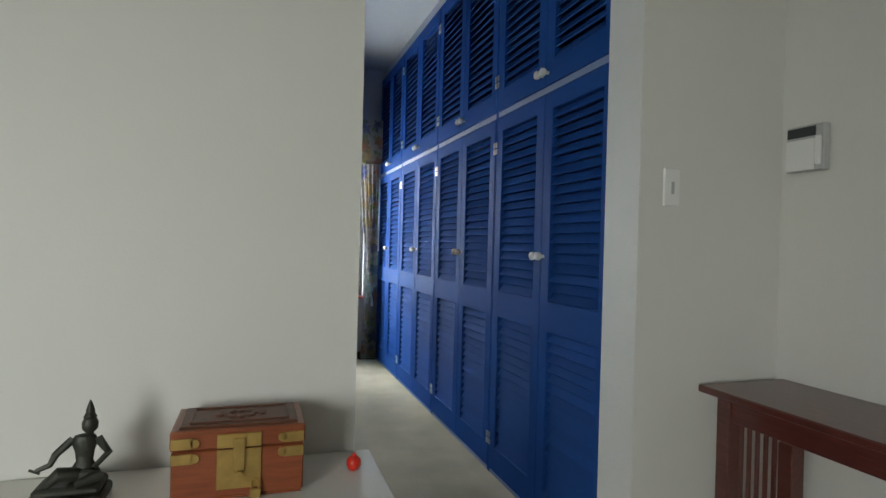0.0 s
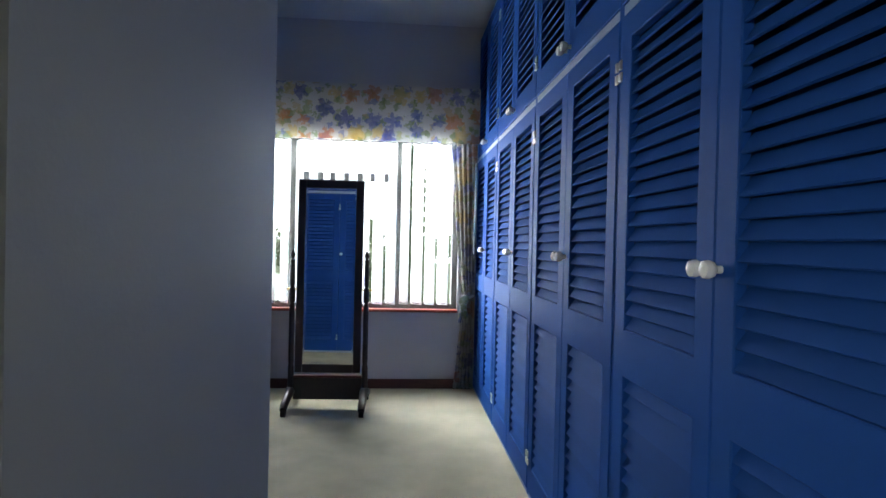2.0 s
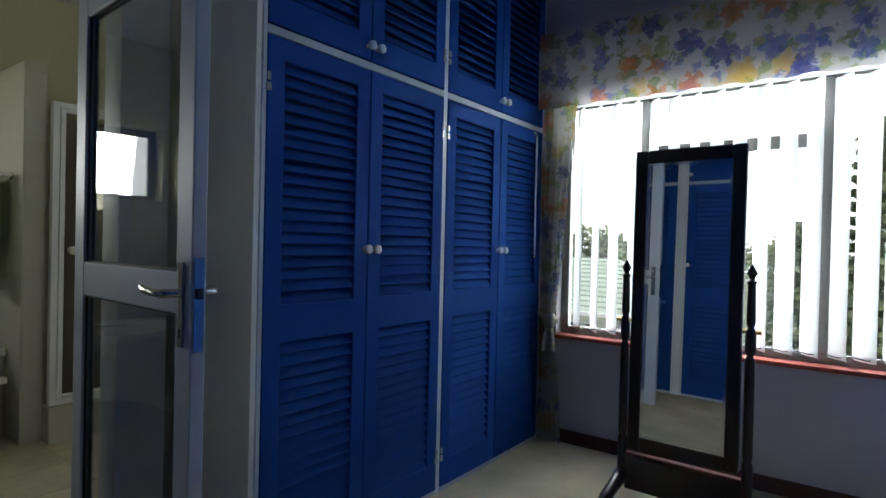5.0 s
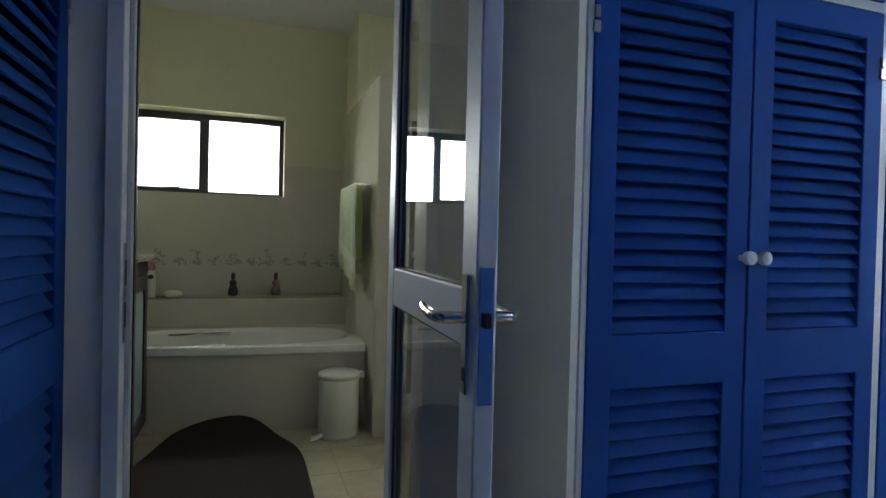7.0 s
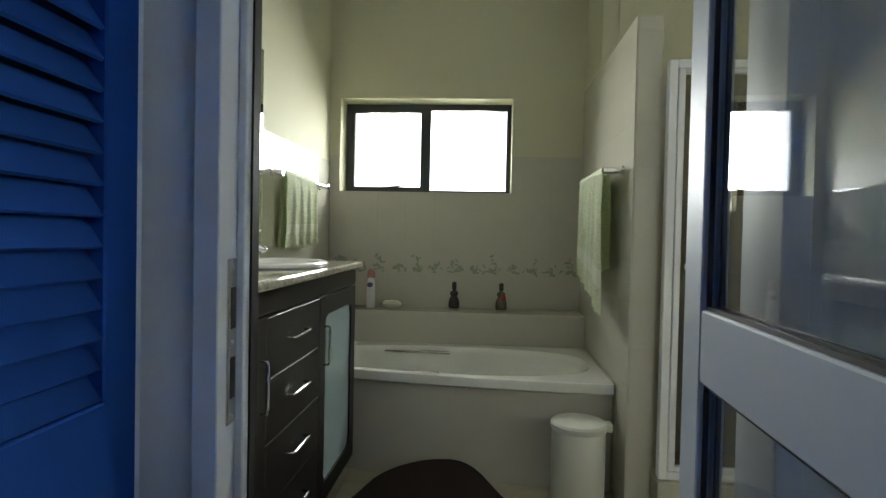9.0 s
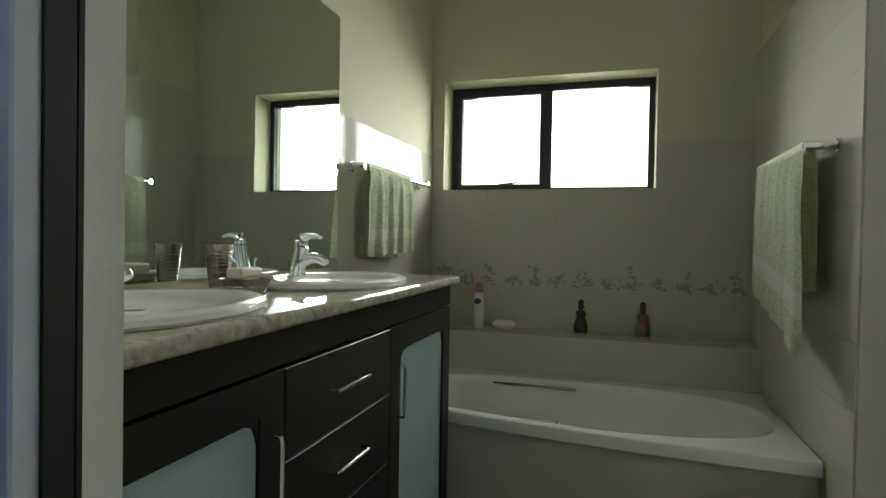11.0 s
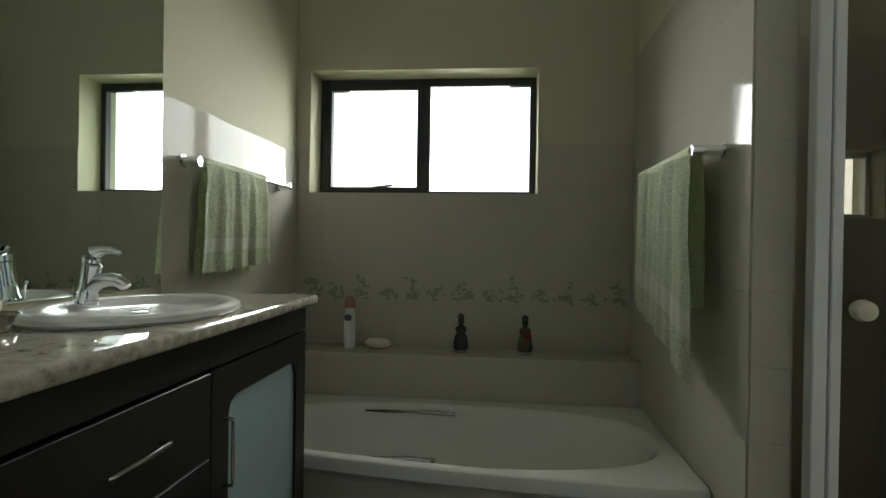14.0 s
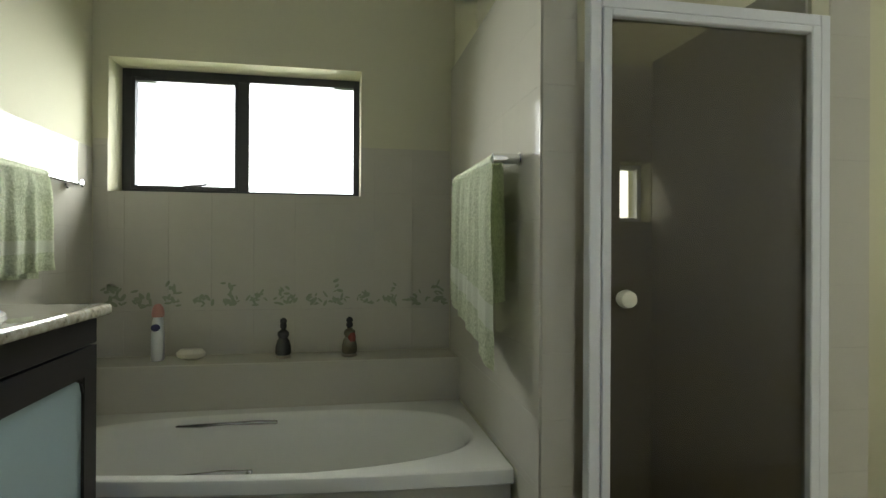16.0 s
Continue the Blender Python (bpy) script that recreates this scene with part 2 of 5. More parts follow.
M_TILE = add_random(material("cream_wall_tile", (0.52, 0.50, 0.42), 0.06, var=0.03, scale=9, bump=0.01, bump_scale=12, spec=0.06), 0.012)
M_GROUT = material("grout", (0.50, 0.485, 0.405), 0.9, var=0.08, scale=20)
M_FLOOR_TILE = add_random(ramp_material("beige_floor_tile", [(0.3, (0.42, 0.38, 0.27)), (0.7, (0.56, 0.51, 0.39))], 7, 0.3, bump=0.05), 0.04)
M_TUB = material("white_acrylic", (0.76, 0.76, 0.70), 0.12, var=0.01, bump=0)
M_WENGE = ramp_material("dark_wenge_wood", [(0.25, (0.004, 0.003, 0.0035)), (0.75, (0.011, 0.008, 0.008))], 12, 0.42, stretch=(1, 1, 14), bump=0.05)
M_MAHOGANY = ramp_material("dark_red_wood", [(0.25, (0.06, 0.013, 0.010)), (0.75, (0.135, 0.032, 0.024))], 10, 0.3, stretch=(9, 1, 9), bump=0.05, coat=0.3)
M_BLACKWOOD = ramp_material("near_black_wood", [(0.25, (0.010, 0.006, 0.006)), (0.75, (0.03, 0.014, 0.013))], 10, 0.3, stretch=(9, 9, 1), bump=0.04, coat=0.2)
M_SKIRT = ramp_material("dark_red_skirting", [(0.25, (0.05, 0.016, 0.014)), (0.75, (0.10, 0.03, 0.025))], 10, 0.35, stretch=(1, 9, 9))
M_SILL = ramp_material("red_sill_tile", [(0.3, (0.30, 0.05, 0.035)), (0.7, (0.42, 0.09, 0.06))], 25, 0.3)
M_GRANITE = ramp_material("cream_granite", [(0.33, (0.05, 0.045, 0.04)), (0.36, (0.30, 0.27, 0.20)), (0.46, (0.42, 0.39, 0.31)), (0.56, (0.50, 0.48, 0.40)), (0.70, (0.60, 0.58, 0.51))], 42, 0.04, detail=8, bump=0)
M_FROST = material("frosted_green_glass", (0.38, 0.50, 0.53), 0.25, var=0.03, bump=0)
M_MIRROR = material("mirror_silver", (0.86, 0.88, 0.87), 0.0, metal=1.0, var=0, bump=0)
M_WALL_MIRROR = material("old_mirror_silver", (0.80, 0.87, 0.82), 0.0, metal=1.0, var=0, bump=0)
M_GLASS = glass("clear_glass")
M_GLASS_DOOR = glass("grey_door_glass", (0.90, 0.92, 0.90), f0=0.09)
M_SHOWER_GLASS = glass("bronze_shower_glass", (0.40, 0.37, 0.28), f0=0.035)
M_PANE_FROST = glass("obscure_glass", (0.95, 0.97, 0.97), rough=0.1)
M_BLIND = translucent("white_blind_cloth", (0.80, 0.81, 0.80), 0.45)
M_FLORAL = floral("floral_cotton")
M_TOWEL = ramp_material("pale_green_terry", [(0.34, (0.46, 0.51, 0.32)), (0.62, (0.72, 0.76, 0.56))], 110, 0.95, bump=1.0)
M_TOWEL_BAND = ramp_material("pale_green_band", [(0.3, (0.64, 0.67, 0.52)), (0.7, (0.78, 0.80, 0.67))], 120, 0.8, stretch=(1, 1, 6), bump=0.4)
M_MAT = ramp_material("dark_brown_bath_mat", [(0.3, (0.012, 0.006, 0.006)), (0.7, (0.035, 0.018, 0.016))], 200, 1.0, bump=1.0)
M_BIN = material("cream_enamel", (0.66, 0.66, 0.58), 0.3, var=0.02, bump=0)
M_CHEST = ramp_material("reddish_chest_wood", [(0.25, (0.16, 0.035, 0.012)), (0.75, (0.30, 0.085, 0.03))], 9, 0.35, stretch=(1, 8, 8), bump=0.08, coat=0.2)
M_CHEST_TOP = ramp_material("carved_chest_top", [(0.3, (0.07, 0.025, 0.012)), (0.7, (0.17, 0.06, 0.03))], 30, 0.4, bump=0.5)
M_BRASS = material("aged_brass", (0.55, 0.38, 0.13), 0.38, metal=0.9, var=0.25, scale=40, bump=0.2, bump_scale=90)
M_BRONZE = material("dark_bronze", (0.045, 0.047, 0.038), 0.5, metal=0.5, var=0.4, scale=30, bump=0.5, bump_scale=80)
M_WHITE_PAINT = material("white_shelf_paint", (0.74, 0.72, 0.67), 0.4, var=0.03, scale=3)
M_PLASTIC = material("white_plastic", (0.76, 0.77, 0.75), 0.3, var=0.02, bump=0)
M_GREY_PLASTIC = material("grey_plastic", (0.42, 0.43, 0.43), 0.4, var=0.02, bump=0)
M_SCREEN = material("dark_display", (0.03, 0.035, 0.04), 0.15, bump=0)
M_RED = material("red_plastic", (0.62, 0.03, 0.015), 0.3, var=0.05, bump=0)
M_LEAF_PRINT = material("grey_green_print", (0.29, 0.32, 0.22), 0.3, var=0.2, scale=60, bump=0)
M_BOTTLE_DARK = material("dark_bottle", (0.04, 0.04, 0.042), 0.25, var=0.2, scale=60, bump=0)
M_BOTTLE_RED = material("dull_red_glaze", (0.22, 0.05, 0.035), 0.25, var=0.2, scale=60, bump=0)
M_BOTTLE_GREEN = material("olive_glaze", (0.11, 0.095, 0.06), 0.25, var=0.3, scale=60, bump=0)
M_BOTTLE_BASE = material("dull_cream_glaze", (0.30, 0.27, 0.21), 0.3, var=0.1, scale=60, bump=0)
M_PINK = material("pink_plastic", (0.42, 0.20, 0.17), 0.4, bump=0)
M_PRINT_BLUE = material("blue_print", (0.05, 0.05, 0.12), 0.4, bump=0)
M_SOAP = material("cream_soap", (0.72, 0.68, 0.55), 0.4, bump=0)
M_HANDLE_CREAM = material("cream_knob", (0.72, 0.70, 0.55), 0.25, bump=0)
M_ROOF = add_random(ramp_material("green_roof", [(0.3, (0.27, 0.35, 0.29)), (0.7, (0.36, 0.44, 0.37))], 6, 0.7, stretch=(1, 8, 1)), 0.05)
M_PLASTER = material("outside_plaster", (0.62, 0.60, 0.55), 0.85, var=0.06, scale=1)
M_LEAVES = ramp_material("foliage", [(0.3, (0.09, 0.12, 0.06)), (0.7, (0.15, 0.20, 0.10))], 3, 0.7)
M_BARK = ramp_material("bark", [(0.3, (0.05, 0.04, 0.03)), (0.7, (0.12, 0.09, 0.07))], 8, 0.9)
M_GRASS = ramp_material("lawn", [(0.3, (0.04, 0.07, 0.02)), (0.7, (0.09, 0.12, 0.05))], 1.2, 0.95)


# ---- building helpers ----
def box(bm, x0, x1, y0, y1, z0, z1, bevel=0.0, seg=1):
    g = bmesh.ops.create_cube(bm, size=1, matrix=Matrix.Translation(((x0 + x1) / 2, (y0 + y1) / 2, (z0 + z1) / 2)) @ Matrix.Diagonal((x1 - x0, y1 - y0, z1 - z0, 1)))
    if bevel:
        edges = {e for v in g["verts"] for e in v.link_edges}
        bmesh.ops.bevel(bm, geom=list(edges), offset=bevel, segments=seg, affect="EDGES", profile=0.5)
    return bm


def boxes(*dims, bevel=0.0, seg=1):
    bm = bmesh.new()
    for d in dims:
        box(bm, *d, bevel=bevel, seg=seg)
    return bm


def rod(bm, a, b, r, r2=None, seg=14):
    a, b = Vector(a), Vector(b)
    d = b - a
    m = Matrix.Translation((a + b) / 2) @ d.to_track_quat("Z", "Y").to_matrix().to_4x4()
    bmesh.ops.create_cone(bm, cap_ends=True, segments=seg, radius1=r, radius2=r if r2 is None else r2, depth=d.length, matrix=m)
    return bm


def tube(bm, pts, radii, seg=10):
    """A round tube through points; one radius or one per point."""
    pts = [Vector(p) for p in pts]
    if isinstance(radii, (int, float)):
        radii = [radii] * len(pts)
    rings = []
    up = Vector((0, 0, 1))
    for i, p in enumerate(pts):
        d = (pts[min(i + 1, len(pts) - 1)] - pts[max(i - 1, 0)]).normalized()
        side = d.cross(up) if abs(d.dot(up)) < 0.95 else d.cross(Vector((0, 1, 0)))
        side.normalize()
        top = side.cross(d).normalized()
        rings.append([bm.verts.new(p + radii[i] * (math.cos(a) * side + math.sin(a) * top)) for a in (2 * math.pi * k / seg for k in range(seg))])
    for r0, r1 in zip(rings, rings[1:]):
        for k in range(seg):
            bm.faces.new((r0[k], r0[(k + 1) % seg], r1[(k + 1) % seg], r1[k]))
    bm.faces.new(rings[0][::-1])
    bm.faces.new(rings[-1])
    return bm


def lathe(bm, profile, at=(0, 0, 0), seg=24, sx=1.0, sy=1.0, turn=None):
    """Revolve (radius, height) pairs round the upright axis through at; turn: a matrix laid on the result."""
    at = Vector(at)
    turn = turn or Matrix.Identity(4)
    rings = []
    for r, z in profile:
        if r < 1e-5:
            rings.append([bm.verts.new(at + turn @ Vector((0, 0, z)))])
        else:
            rings.append([bm.verts.new(at + turn @ Vector((r * sx * math.cos(a), r * sy * math.sin(a), z))) for a in (2 * math.pi * k / seg for k in range(seg))])
    for r0, r1 in zip(rings, rings[1:]):
        for k in range(seg):
            k2 = (k + 1) % seg
            if len(r0) == 1 and len(r1) == 1:
                continue
            if len(r0) == 1:
                bm.faces.new((r0[0], r1[k2], r1[k]))
            elif len(r1) == 1:
                bm.faces.new((r0[k], r0[k2], r1[0]))
            else:
                bm.faces.new((r0[k], r0[k2], r1[k2], r1[k]))
    for ring, flip in ((rings[0], True), (rings[-1], False)):
        if len(ring) > 1:
            bm.faces.new(ring[::-1] if flip else ring)
    return bm


def mesh_of(name, bm, mat, smooth=False):
    bmesh.ops.recalc_face_normals(bm, faces=bm.faces)
    me = bpy.data.meshes.new(name)
    bm.to_mesh(me)
    bm.free()
    me.materials.append(mat)
    if smooth:
        me.polygons.foreach_set("use_smooth", [True] * len(me.polygons))
        me.set_sharp_from_angle(angle=radians(38))
    return me


def thing(name, at, label, category, group=""):
    ob = new(name)
    ob.empty_display_size = 0.05
    ob.location = at
    return tagged(ob, label, category, group)


def part(name, bm, mat, parent, label="", smooth=False):
    """One mesh, given in world metres, under a thing or a part."""
    root = parent
    while root.parent:
        root = root.parent
    bmesh.ops.translate(bm, verts=bm.verts, vec=-root.location)
    ob = new(name, mesh_of(name, bm, mat, smooth))
    ob.parent = parent
    return tagged(ob, label)


def solid(name, bm, mat, label, category, at=None, kind="", group="", smooth=False):
    """A thing that is one mesh."""
    at = Vector(at or (0, 0, 0))
    bmesh.ops.translate(bm, verts=bm.verts, vec=-at)
    ob = new(name, mesh_of(name, bm, mat, smooth))
    ob.location = at
    return tagged(ob, label, category, group, kind)


def structure(name, bm, mat, label, category):
    return solid(name, bm, mat, label, category, kind="structure")


def pieces(name, me, parent, places):
    """Alike pieces on one mesh, at places relative to the parent's root."""
    for p in places:
        ob = new(name, me)
        ob.parent = parent
        ob.location = p


def lattice(xs, zs, holes, y0, y1):
    """One connected frame: the cells between xs and zs, but for the holes, from y0 to y1."""
    bm = bmesh.new()
    v = {(i, j, k): bm.verts.new((x, y, z)) for i, x in enumerate(xs) for j, z in enumerate(zs) for k, y in enumerate((y0, y1))}
    full = {(i, j) for i in range(len(xs) - 1) for j in range(len(zs) - 1)} - set(holes)
    for i, j in full:
        for k in (0, 1):
            bm.faces.new((v[i, j, k], v[i + 1, j, k], v[i + 1, j + 1, k], v[i, j + 1, k]))
        for di, dj, a, b in ((-1, 0, (i, j), (i, j + 1)), (1, 0, (i + 1, j), (i + 1, j + 1)), (0, -1, (i, j), (i + 1, j)), (0, 1, (i, j + 1), (i + 1, j + 1))):
            if (i + di, j + dj) not in full:
                bm.faces.new((v[(*a, 0)], v[(*b, 0)], v[(*b, 1)], v[(*a, 1)]))
    loose = [w for w in bm.verts if not w.link_faces]
    bmesh.ops.delete(bm, geom=loose, context="VERTS")
    return bm


def lattice_x(ys, zs, holes, x0, x1):
    bm = lattice(ys, zs, holes, x0, x1)
    for v in bm.verts:
        v.co = (v.co.y, v.co.x, v.co.z)
    return bm


# ---- the shell of the rooms ----
H_CEIL, H_BATH = 2.97, 2.745
F = -0.05  # carpet level
structure("floor_carpet", boxes((-2.8, 1.33, -2.7, 1.63, -0.15, F), (-1.82, 1.33, 1.63, 6.02, -0.15, F)), M_CARPET, "beige fitted carpet with faint marks across bedroom and dressing room", "carpet")
structure("ceiling", boxes((-2.9, 1.5, -2.75, 6.2, H_CEIL, H_CEIL + 0.12)), M_CEILING, "plain white painted ceiling of bedroom and dressing room", "ceiling")
structure("wall_bedroom", boxes((-2.8, -0.188, 1.63, 1.75, F, H_CEIL)), M_BED_WALL, "off-white plastered bedroom wall beside the opening", "wall")
structure("wall_partition", boxes((-0.265, -0.179, 1.753, 2.668, F, H_CEIL)), M_DRESS_WALL_SHADE, "off-white partition of the passage, its shade put into the paint", "wall")
structure("wall_switch", boxes((0.728, 1.33, 1.695, 1.882, F, H_CEIL)), M_BED_WALL, "off-white plastered pier with a light switch", "wall")
structure("wall_east", boxes((1.33, 1.45, -2.7, 6.22, F, H_CEIL)), M_BED_WALL, "off-white plastered wall behind the console table", "wall")
structure("wall_behind", boxes((-2.8, 1.33, -2.7, -2.58, F, H_CEIL)), M_BED_WALL, "plain off-white bedroom wall", "wall")
structure("wall_bedroom_west", lattice_x((-2.7, -2.55, -1.25, 1.75), (F, 0.7, 1.9, H_CEIL), [(1, 1)], -2.92, -2.8), M_BED_WALL, "plain off-white bedroom side wall", "wall")
WX0, WX1, WZ0, WZ1 = -1.26, 0.62, 0.605, 2.05
structure("wall_window", lattice((-2.0, WX0, WX1, 1.33), (F, WZ0 - 0.02, WZ1, H_CEIL), [(1, 1)], 6.02, 6.22), M_WINDOW_WALL, "plastered wall around the wide window, shade toned into its paint", "wall")
structure("wall_bath_door", boxes((-2.0, -1.82, 2.1, 2.83, F, H_CEIL), (-2.0, -1.82, 3.72, 3.86, F, H_CEIL), (-2.0, -1.82, 2.83, 3.72, 2.06, H_CEIL), (-2.0, -1.935, 3.86, 6.8, F, H_CEIL)), M_BED_WALL, "grey-white wall around the bathroom door", "wall")
structure("wall_return", boxes((-1.935, -1.352, 3.905, 3.925, F, H_CEIL)), M_RETURN_LIT, "narrow white wall at the end of the cupboards", "wall")
structure("wall_bulkhead", boxes((0.80, 1.33, 1.882, 6.02, 2.87, H_CEIL), (-1.935, -1.40, 3.925, 6.02, 2.87, H_CEIL), (-1.82, -0.265, 2.1, 2.64, 2.87, H_CEIL)), M_DRESS_WALL_SHADE, "plain bulkhead above the built-in cupboards", "wall")
structure("baseboard", boxes((-1.34, 0.76, 6.003, 6.019, F, 0.03), bevel=0.003), M_SKIRT, "dark red wooden skirting under the window", "skirting")

BX = -4.665
BY0, BY1, BZ0, BZ1 = 2.302, 3.427, 1.45, 2.056
structure("floor_bathroom", boxes((-4.86, -1.82, 2.1, 6.8, -0.15, -0.006)), M_GROUT, "grouted screed under beige bathroom floor tiles", "floor")
structure("ceiling_bathroom", boxes((-4.86, -2.0, 2.1, 6.8, H_BATH, H_BATH + 0.1)), M_CEILING, "plain bathroom ceiling", "ceiling")
structure("wall_bath_west", lattice_x((2.115, BY0, BY1, 3.98), (-0.05, BZ0, BZ1, H_BATH), [(1, 1)], -4.95, BX), M_BATH_WALL, "cream painted bathroom wall with a small window", "wall")
structure("wall_bath_south", boxes((BX, -2.0, 2.115, 2.235, 0, H_BATH)), M_BATH_WALL, "cream painted bathroom wall behind the vanity", "wall")
structure("wall_shower_south", boxes((BX, -3.385, 3.877, 3.975, 0, 2.09)), M_BATH_WALL, "low partition between bath and shower", "wall")
structure("wall_shower_north", boxes((-4.2, -3.34, 4.70, 4.90, 0, 2.03)), M_BATH_WALL, "low partition beyond the shower", "wall")
structure("wall_shower_back", lattice_x((3.98, 4.535, 4.69, 5.97, 6.6, 6.8), (-0.05, 1.32, 1.44, 1.585, 2.05, H_BATH), [(1, 1), (1, 2), (3, 2), (3, 3)], -4.40, -4.2), M_BATH_WALL, "cream painted bathroom wall with small windows", "wall")
structure("wall_upper_step", boxes((BX, -4.2, 3.89, 3.978, 2.092, H_BATH)), M_BATH_WALL, "cream wall above the low partition", "wall")
structure("wall_bath_north", boxes((-4.2, -2.0, 6.7, 6.8, 0, H_BATH)), M_BATH_WALL, "plain cream bathroom wall", "wall")


# ---- louvred cupboards ----
Z_RAIL0, Z_RAIL1, Z_TOP = 1.845, 1.878, 2.862
PITCH = 0.0425


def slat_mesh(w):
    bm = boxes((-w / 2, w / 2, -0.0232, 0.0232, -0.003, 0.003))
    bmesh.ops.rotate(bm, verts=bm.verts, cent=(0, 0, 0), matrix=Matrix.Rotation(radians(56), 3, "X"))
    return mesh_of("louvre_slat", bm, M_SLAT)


def louvre_door(unit, x0, x1, z0, z1, panels, knob_x, knob_z, hinge_x, slat):
    """A framed door with louvre panels; its front lies in y = 0."""
    st = 0.072
    zs = [z0] + [z for p in panels for z in p] + [z1]
    bm = lattice((x0, x0 + st, x1 - st, x1), zs, [(1, 1 + 2 * i) for i in range(len(panels))], 0, 0.024)
    bmesh.ops.recalc_face_normals(bm, faces=bm.faces)
    rim = [e for e in bm.edges if e.calc_face_angle(0) > 1 and all(v.co.y < 0.001 for v in e.verts)]
    bmesh.ops.bevel(bm, geom=rim, offset=0.003, segments=1, affect="EDGES")
    door = part("door", bm, M_BLUE, unit)
    places = []
    for a, b in panels:
        n = round((b - a) / PITCH)
        places += [((x0 + x1) / 2, 0.0185, a + (b - a) * (i + 0.5) / n) for i in range(n)]
    pieces("louvre_slat", slat, door, places)
    turn = Matrix.Rotation(radians(90), 4, "X")
    if knob_x is not None:
        part("knob", lathe(bmesh.new(), [(0.008, 0), (0.008, 0.012), (0.016, 0.018), (0.0195, 0.028), (0.0175, 0.038), (0.009, 0.043), (0, 0.044)], (knob_x, 0, knob_z), 16, turn=turn), M_KNOB, door, "round white ceramic knob", True)
    for hz in (z0 + 0.16, z1 - 0.16):
        part("hinge", boxes((hinge_x - 0.010, hinge_x + 0.010, -0.0045, 0.002, hz - 0.032, hz - 0.004), (hinge_x - 0.007, hinge_x + 0.007, -0.0055, 0.002, hz + 0.004, hz + 0.032), bevel=0.001), M_HINGE, door, "small metal hinge")
    return door


def cupboard(width, split, label, knobs=None, depth=0.53, edge=None):
    """A floor-to-ceiling unit, front in y = 0, from x = 0 to width. split: the edges of its doors."""
    u = thing("louvred_cupboard", (0, 0, 0), label, "wardrobe", "built-in louvred cupboards")
    part("carcass", lattice((0.002, 0.018, width - 0.018, width - 0.002), (F, F + 0.03, Z_RAIL0, Z_RAIL1, Z_TOP - 0.018, Z_TOP), [(1, 1), (1, 3)], 0.03, depth - 0.012), M_BLUE_IN_SHADE, u, "inside of the cupboard, dark blue for the shade behind the louvres")
    part("back_panel", boxes((0.002, width - 0.002, depth - 0.0115, depth, F, Z_TOP)), M_BLUE_IN_SHADE, u)
    for x in (0, width - 0.016):
        part("frame_stile", boxes((x, x + 0.016, 0.004, 0.029, F, Z_TOP), bevel=0.001), edge or M_WHITE_TRIM, u)
    for z0, z1 in ((F, F + 0.02), (Z_RAIL0 + 0.002, Z_RAIL1 - 0.002), (Z_TOP - 0.02, Z_TOP)):
        part("frame_rail", boxes((0.0165, width - 0.0165, 0.004, 0.029, z0, z1), bevel=0.001), M_RAIL_BLUE if edge else M_RAIL, u, "pale painted frame rail")
    n = len(split) - 1
    w = (split[1] - split[0]) - 0.004 - 2 * 0.072
    slat = slat_mesh(w)
    for i in range(n):
        x0, x1 = split[i] + 0.002, split[i + 1] - 0.002
        right = knobs[i] if knobs else (i == 0)  # None: no knob
        kx, hx = (x1 - 0.024, x0 + 0.004) if right else (x0 + 0.024, x1 - 0.004)
        kx = None if right is None else kx
        louvre_door(u, x0, x1, F + 0.022, Z_RAIL0 - 0.002, ((0.10, 0.79), (0.925, 1.765)), kx, 1.12, hx, slat)
        louvre_door(u, x0, x1, Z_RAIL1 + 0.002, Z_TOP - 0.006, ((1.985, 2.77),), kx, 1.932, hx, slat)
    return u


def place(u, m):
    u.matrix_basis = m
    return u


W_R, W_L = 1.049, 1.02
LBL = "tall royal-blue louvred cupboard with white knobs, built into the wall"
XR, XL = 0.765, -1.347
unit_r = cupboard(W_R, (0.008, W_R / 2, W_R - 0.008), LBL, edge=M_BLUE)
place(cupboard(1.074, (0.008, 0.537, 1.066), LBL, edge=M_BLUE), pose(XR, 2.958, 0, 0, 0, -90))
place(unit_r, pose(XR, 4.008, 0, 0, 0, -90))
copy_thing(unit_r, pose(XR, 5.057, 0, 0, 0, -90))
W4 = 0.958
place(cupboard(W4, (0.014, W4 / 2, W4 - 0.014), "tall royal-blue louvred cupboard with white knobs beside the window", edge=M_BLUE), pose(XR, 6.015, 0, 0, 0, -90))
unit_l = cupboard(W_L, (0.014, W_L / 2, W_L - 0.014), "tall royal-blue louvred cupboard beside the bathroom door")
place(unit_l, pose(XL, 3.93, 0, 0, 0, 90))
tagged(copy_thing(unit_l, pose(XL, 4.95, 0, 0, 0, 90)), "tall royal-blue louvred cupboard beside the window curtain")
YS = 2.755
place(cupboard(0.93, (0.014, 0.465, 0.916), "royal-blue louvred cupboard behind the passage partition", knobs=(True, True)), pose(-0.267, YS, 0, 0, 0, 180))
place(cupboard(0.54, (0.014, 0.526), "narrow royal-blue louvred cupboard beside the bathroom door frame", knobs=(None,)), pose(-1.262, YS, 0, 0, 0, 180))
structure("filler_strip", boxes((-1.26, -1.198, 2.70, YS - 0.004, F, 2.862), bevel=0.002), M_WHITE_TRIM, "white filler strip between two cupboards", "trim")


